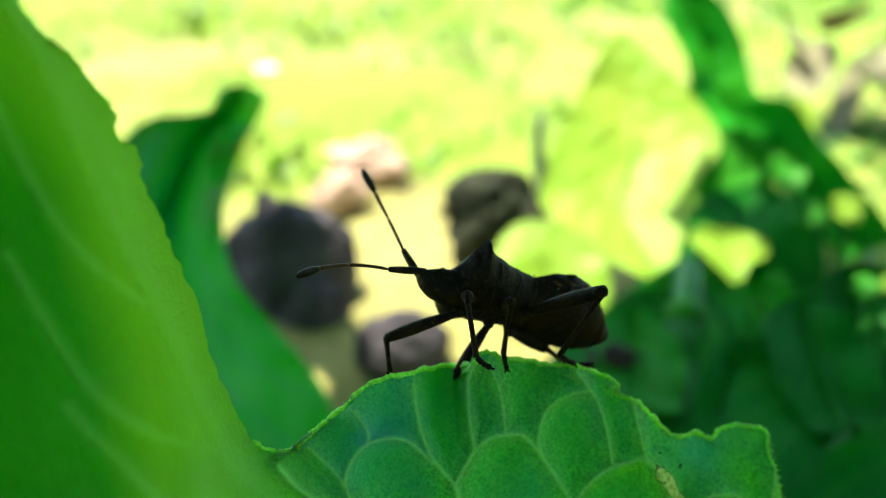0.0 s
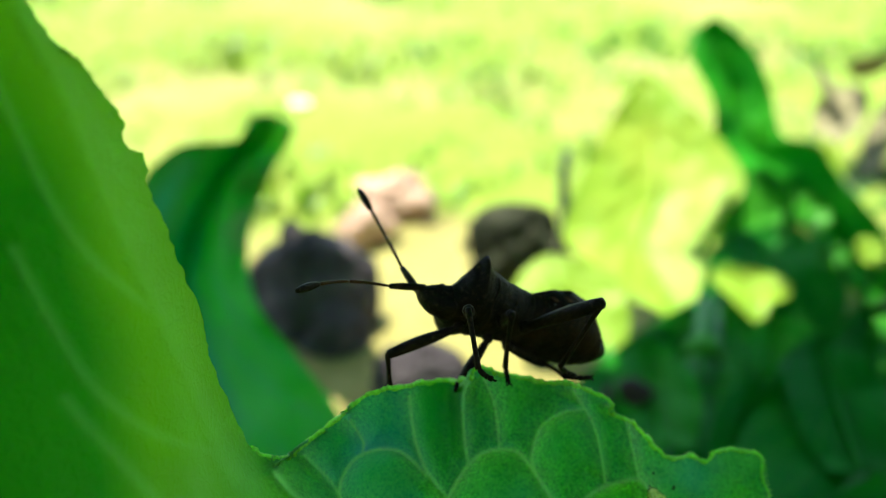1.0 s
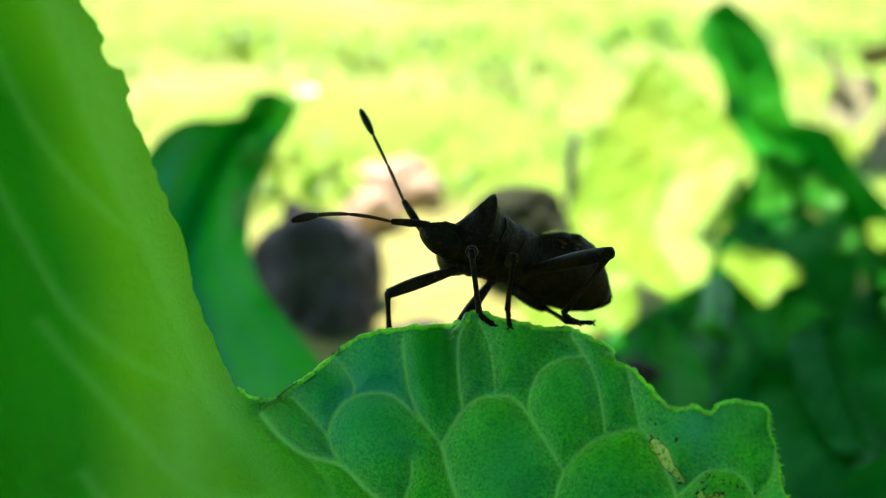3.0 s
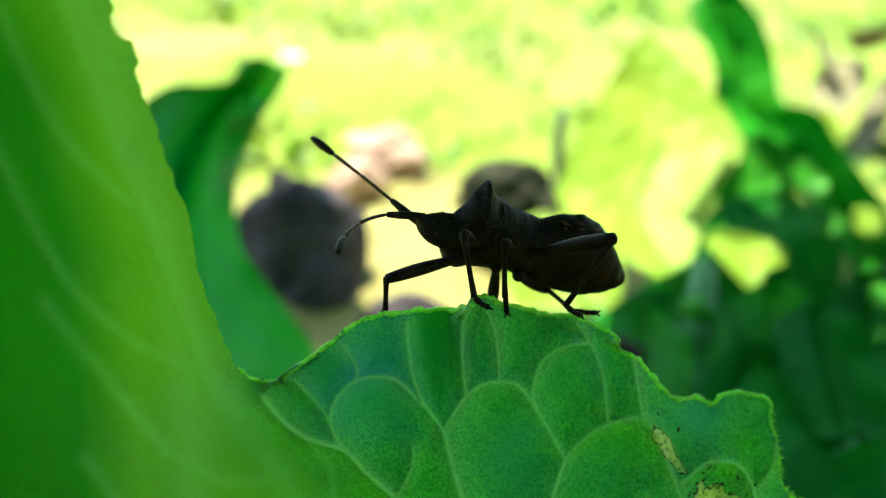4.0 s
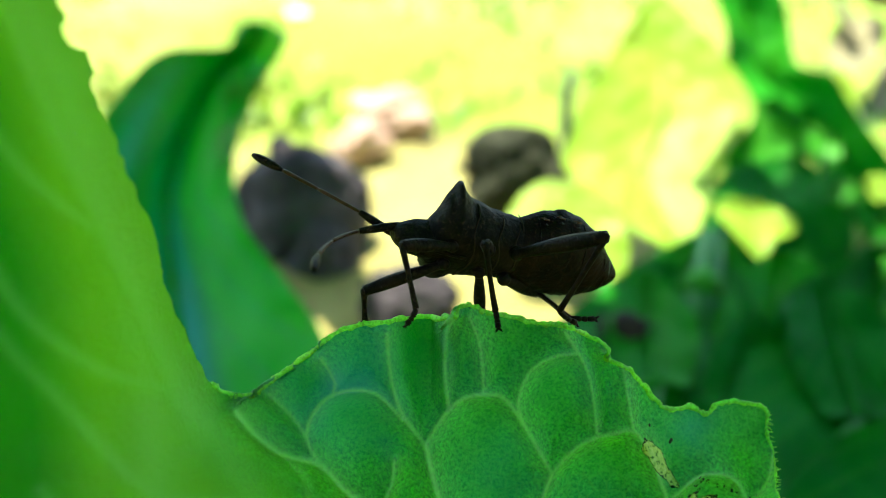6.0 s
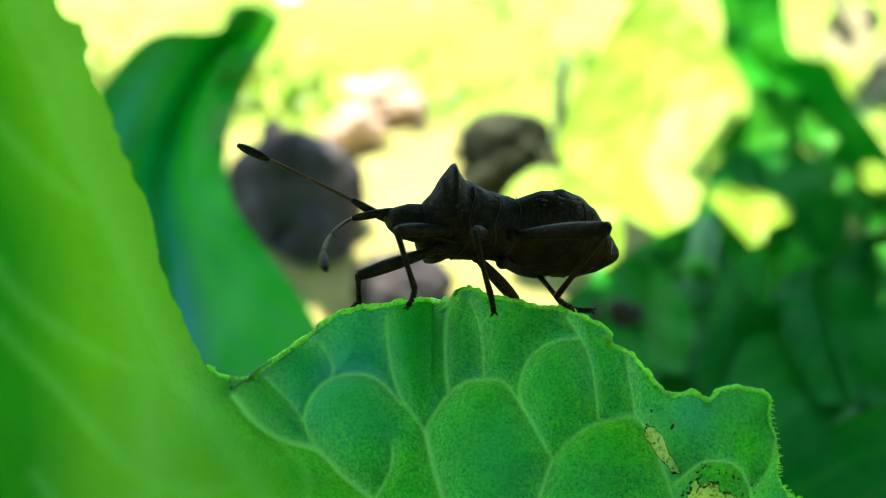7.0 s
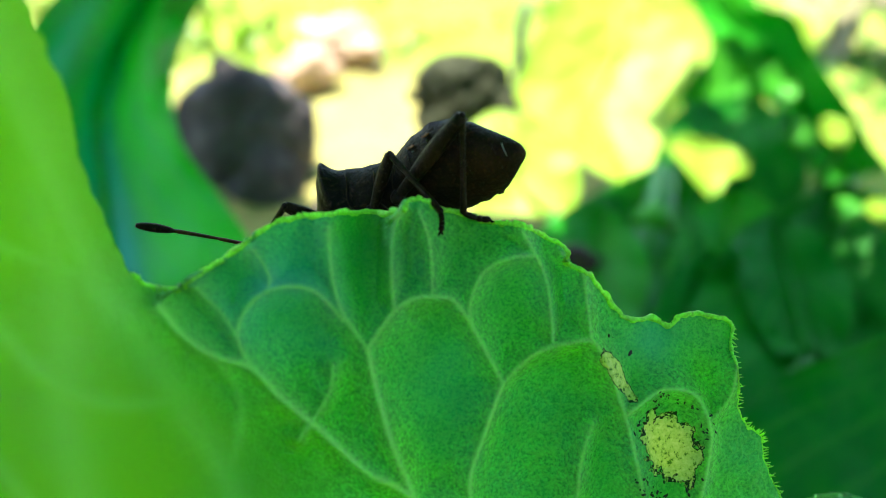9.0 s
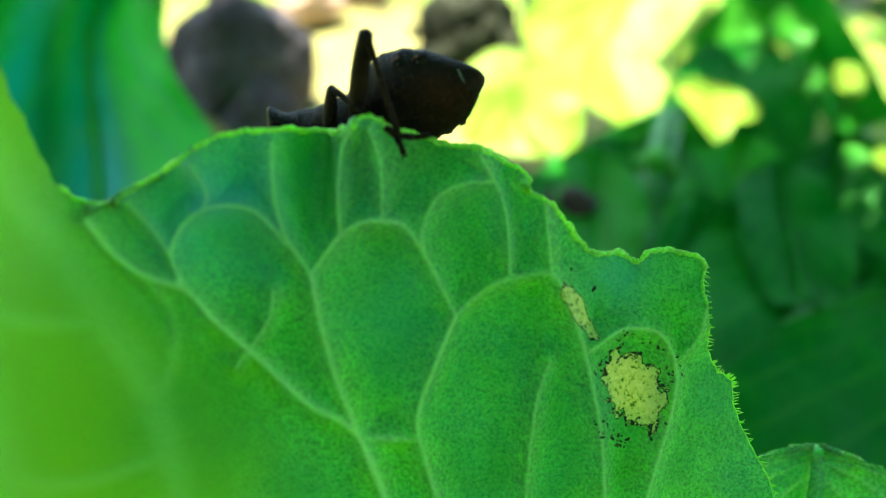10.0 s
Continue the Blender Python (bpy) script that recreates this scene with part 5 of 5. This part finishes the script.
    swing("rm_knee", [(0, 23.5, -133.3, -105.3), (1, 20.3, -133.9, -102.4), (2.5, 17.5, -133.9, -100.5), (2.7, 17.4, -133.8, -100.6), (3.8, -152.3, -43.7, 57), (4, -136.8, -5.3, 34.8), (4.5, -125.1, -10.9, 35.5), (5.5, -132, -5.2, 32.9), (5.7, -130.9, -4, 33.2), (6.8, -105.1, 22.2, 45.7), (7, -101, 27.3, 51.5), (7.1, -101, 27.3, 51.5), (7.15, -156.7, 28.1, -4.8), (7.2, 168.7, -7.6, -40.1), (7.4, 164.6, -49.9, 13), (7.5, 160.5, -49.3, 25.3), (8, 150.4, -57.1, 41), (8.5, 148.9, -61.2, 39.3), (9, 150.6, -55, 43), (9.5, 150.5, -58.1, 39.6), (10, 152.5, -54.9, 39.1)])
    swing("lh_hip", [(0, 86.9, 18.4, 102.7), (1, 87.9, 17.9, 104.5), (2.5, 88.2, 18.6, 106.7), (2.7, 87.9, 19.5, 106.3), (3.8, 84.5, 30.5, 98.9), (4, 89.8, 27.7, 108.2), (4.5, 92.7, 31.4, 114.5), (5.5, 94.3, 29.5, 117.8), (5.7, 94.5, 30, 118.2), (6.8, 98, 38.1, 124.9), (7, 101, 35.2, 129.5), (7.1, 101, 35.2, 129.5), (7.2, -65.2, 148.3, -35.1), (7.35, -57.9, 165.7, -21.7), (7.4, -56.7, 173.4, -14.1), (7.5, -61.8, -151, 8.6), (8, -54.9, 177.9, -32.9), (8.5, -54.4, 179.2, -35), (9, -55.1, -174.8, -26.2), (9.5, 128.4, 7.1, 128.9), (10, 130.3, -2.7, 129.7)])
    swing("lh_knee", [(0, -93.1, 15.2, -148.5), (1, -89.6, 17.3, -150.1), (2.5, -92.8, 18.8, -151.5), (2.7, -92, 18.6, -151.5), (3.8, -98, 15.5, -146.7), (4, -90.8, 14.6, -143.6), (4.5, -83.9, 12.8, -138.7), (5.5, -83.6, 17.7, -138.6), (5.7, -83, 18.4, -139.1), (6.8, -89.4, 19.4, -144.5), (7, -84.5, 21.4, -141.6), (7.1, -84.5, 21.4, -141.6), (7.2, -65, 20.9, -134.4), (7.35, -64.4, 21.4, -137.6), (7.4, -64.3, 22.1, -137.1), (7.5, -29.2, 6.1, -130.1), (8, -60.6, -18.5, -123), (8.5, -54.1, 2.2, -141.7), (9, -58.1, 11.9, -141.8), (9.5, -63.2, 1.8, -145.2), (10, -65.3, -0.6, -144.9)])
    swing("rh_hip", [(0, 79.5, -5.5, -161.2), (1, 79.8, -6.8, -162), (2.5, 79.8, -9.5, -160.5), (2.7, 79.6, -10, -159.7), (3.8, 77.6, -14.9, -150), (4, 78.4, -18.4, -151.2), (4.5, 79.9, -17.9, -153.7), (5.5, 78.9, -17.8, -152.5), (5.7, 79, -18.1, -152.6), (6.8, 80.3, -22.9, -155), (7, 78.6, -22.6, -152.1), (7.1, 78.6, -22.6, -152.1), (7.2, 81.5, -7.4, -131.7), (7.35, 83.8, -10.6, -121.6), (7.4, 84.3, -14.9, -123), (7.5, 85.8, -6.6, -133.6), (8, 85.6, 0.2, -139.9), (8.5, 86.1, -0.4, -141.2), (9, 86.1, -0.2, -139.8), (9.5, 88.3, -2.5, -140.5), (10, 90.1, -4.8, -139.6)])
    swing("rh_knee", [(0, 44.1, -22, -119.8), (1, 41.4, -22.7, -119.4), (2.5, 43.2, -23, -121), (2.7, 43.7, -22.6, -121.9), (3.8, 46.1, -15.6, -127.4), (4, 39.5, -14.5, -123.5), (4.5, 34.9, -10.1, -114.3), (5.5, 34, -13.9, -111.1), (5.7, 34.2, -13.2, -111.6), (6.8, 28.7, -0.3, -117.5), (7, 30.3, -0.9, -111.7), (7.1, 30.3, -0.9, -111.7), (7.2, 36.2, -11.1, -119.5), (7.35, 32.2, 3.9, -68.9), (7.4, 36.7, 16, -43.3), (7.5, 72.7, 38.2, 3.9), (8, 102.6, 48.3, 20.7), (8.5, 110.2, 52.3, 21.9), (9, 99.7, 46.8, 19.8), (9.5, 109.2, 49.5, 19.7), (10, 109.5, 46.6, 17)])
    swing("la_hip", [(0, 101, -8.7, -27.2), (2.5, 100.9, -6.7, -26.8), (3.8, 101.2, -11, -25.6), (4, 100.4, -7.7, -22), (4.5, 100.2, -5.5, -22.5), (5.5, 100.1, -0.4, -22.5), (6.8, 100.6, 7.2, -14.9), (7, 100.1, -0.4, -22.5), (7.1, 100.1, -0.4, -22.5), (7.2, 110, -49.9, -72.8), (10, 83.7, -45.8, -31.8)])
    swing("la_knee", [(0, -7.3, 19.6, -35.8), (2.5, -5.4, 16.6, -28.8), (3.8, -11.7, 14.5, -51.7), (4, -16.8, 13.5, -67), (4.5, -14.9, 8.2, -60.1), (5.5, -14.8, 14.2, -58.1), (6.8, -14.9, 6.9, -60.3), (7, -16.9, 7.9, -73.3), (7.1, -16.9, 7.9, -73.3), (7.2, -3.1, 0, 0), (10, 1.4, 0, 0)])
    swing("ra_hip", [(0, 126.9, -70.5, -20), (2.5, 116.1, -65.1, -7.4), (3.8, 107.2, -57.4, 2.3), (4, 116.6, -49.5, -9.3), (4.5, 106.3, -27.9, 6), (5.5, 105, -26.6, 9.4), (6.8, 102.7, -27.6, 14.4), (7, 103.6, -23.8, 11.2), (7.1, 103.6, -23.8, 11.2), (7.2, 92.3, -26, 11.3), (7.5, 83.4, 22, 18), (8, 82.5, 15.7, 16), (8.5, 82.4, 9.7, 16), (9, 83.9, 13.6, 26.4), (9.5, 80.5, 13.7, 20.7), (10, 78.1, 14.6, 19.9)])
    swing("ra_knee", [(0, 0, 0, 7.7), (2.5, 0, 3.9, 4.8), (3.8, 0, -2.8, 18), (4, 0, -4.8, 9), (4.5, -3, -9, 31), (5.5, -2, -9.1, 23), (6.8, -1, -12.2, 17.9), (7, -1, -8.3, 16.9), (7.1, -1, -8.3, 16.9), (7.2, -1.1, 5.6, 11.4), (7.5, -2.6, 24.7, 6.3), (8, -3, 25.4, 6.2), (8.5, -0.2, 31, 14.3), (9, -2.2, 26.1, 5.9), (9.5, -2, 24.4, 6.2), (10, -2, 24.8, 6.1)])


motions()
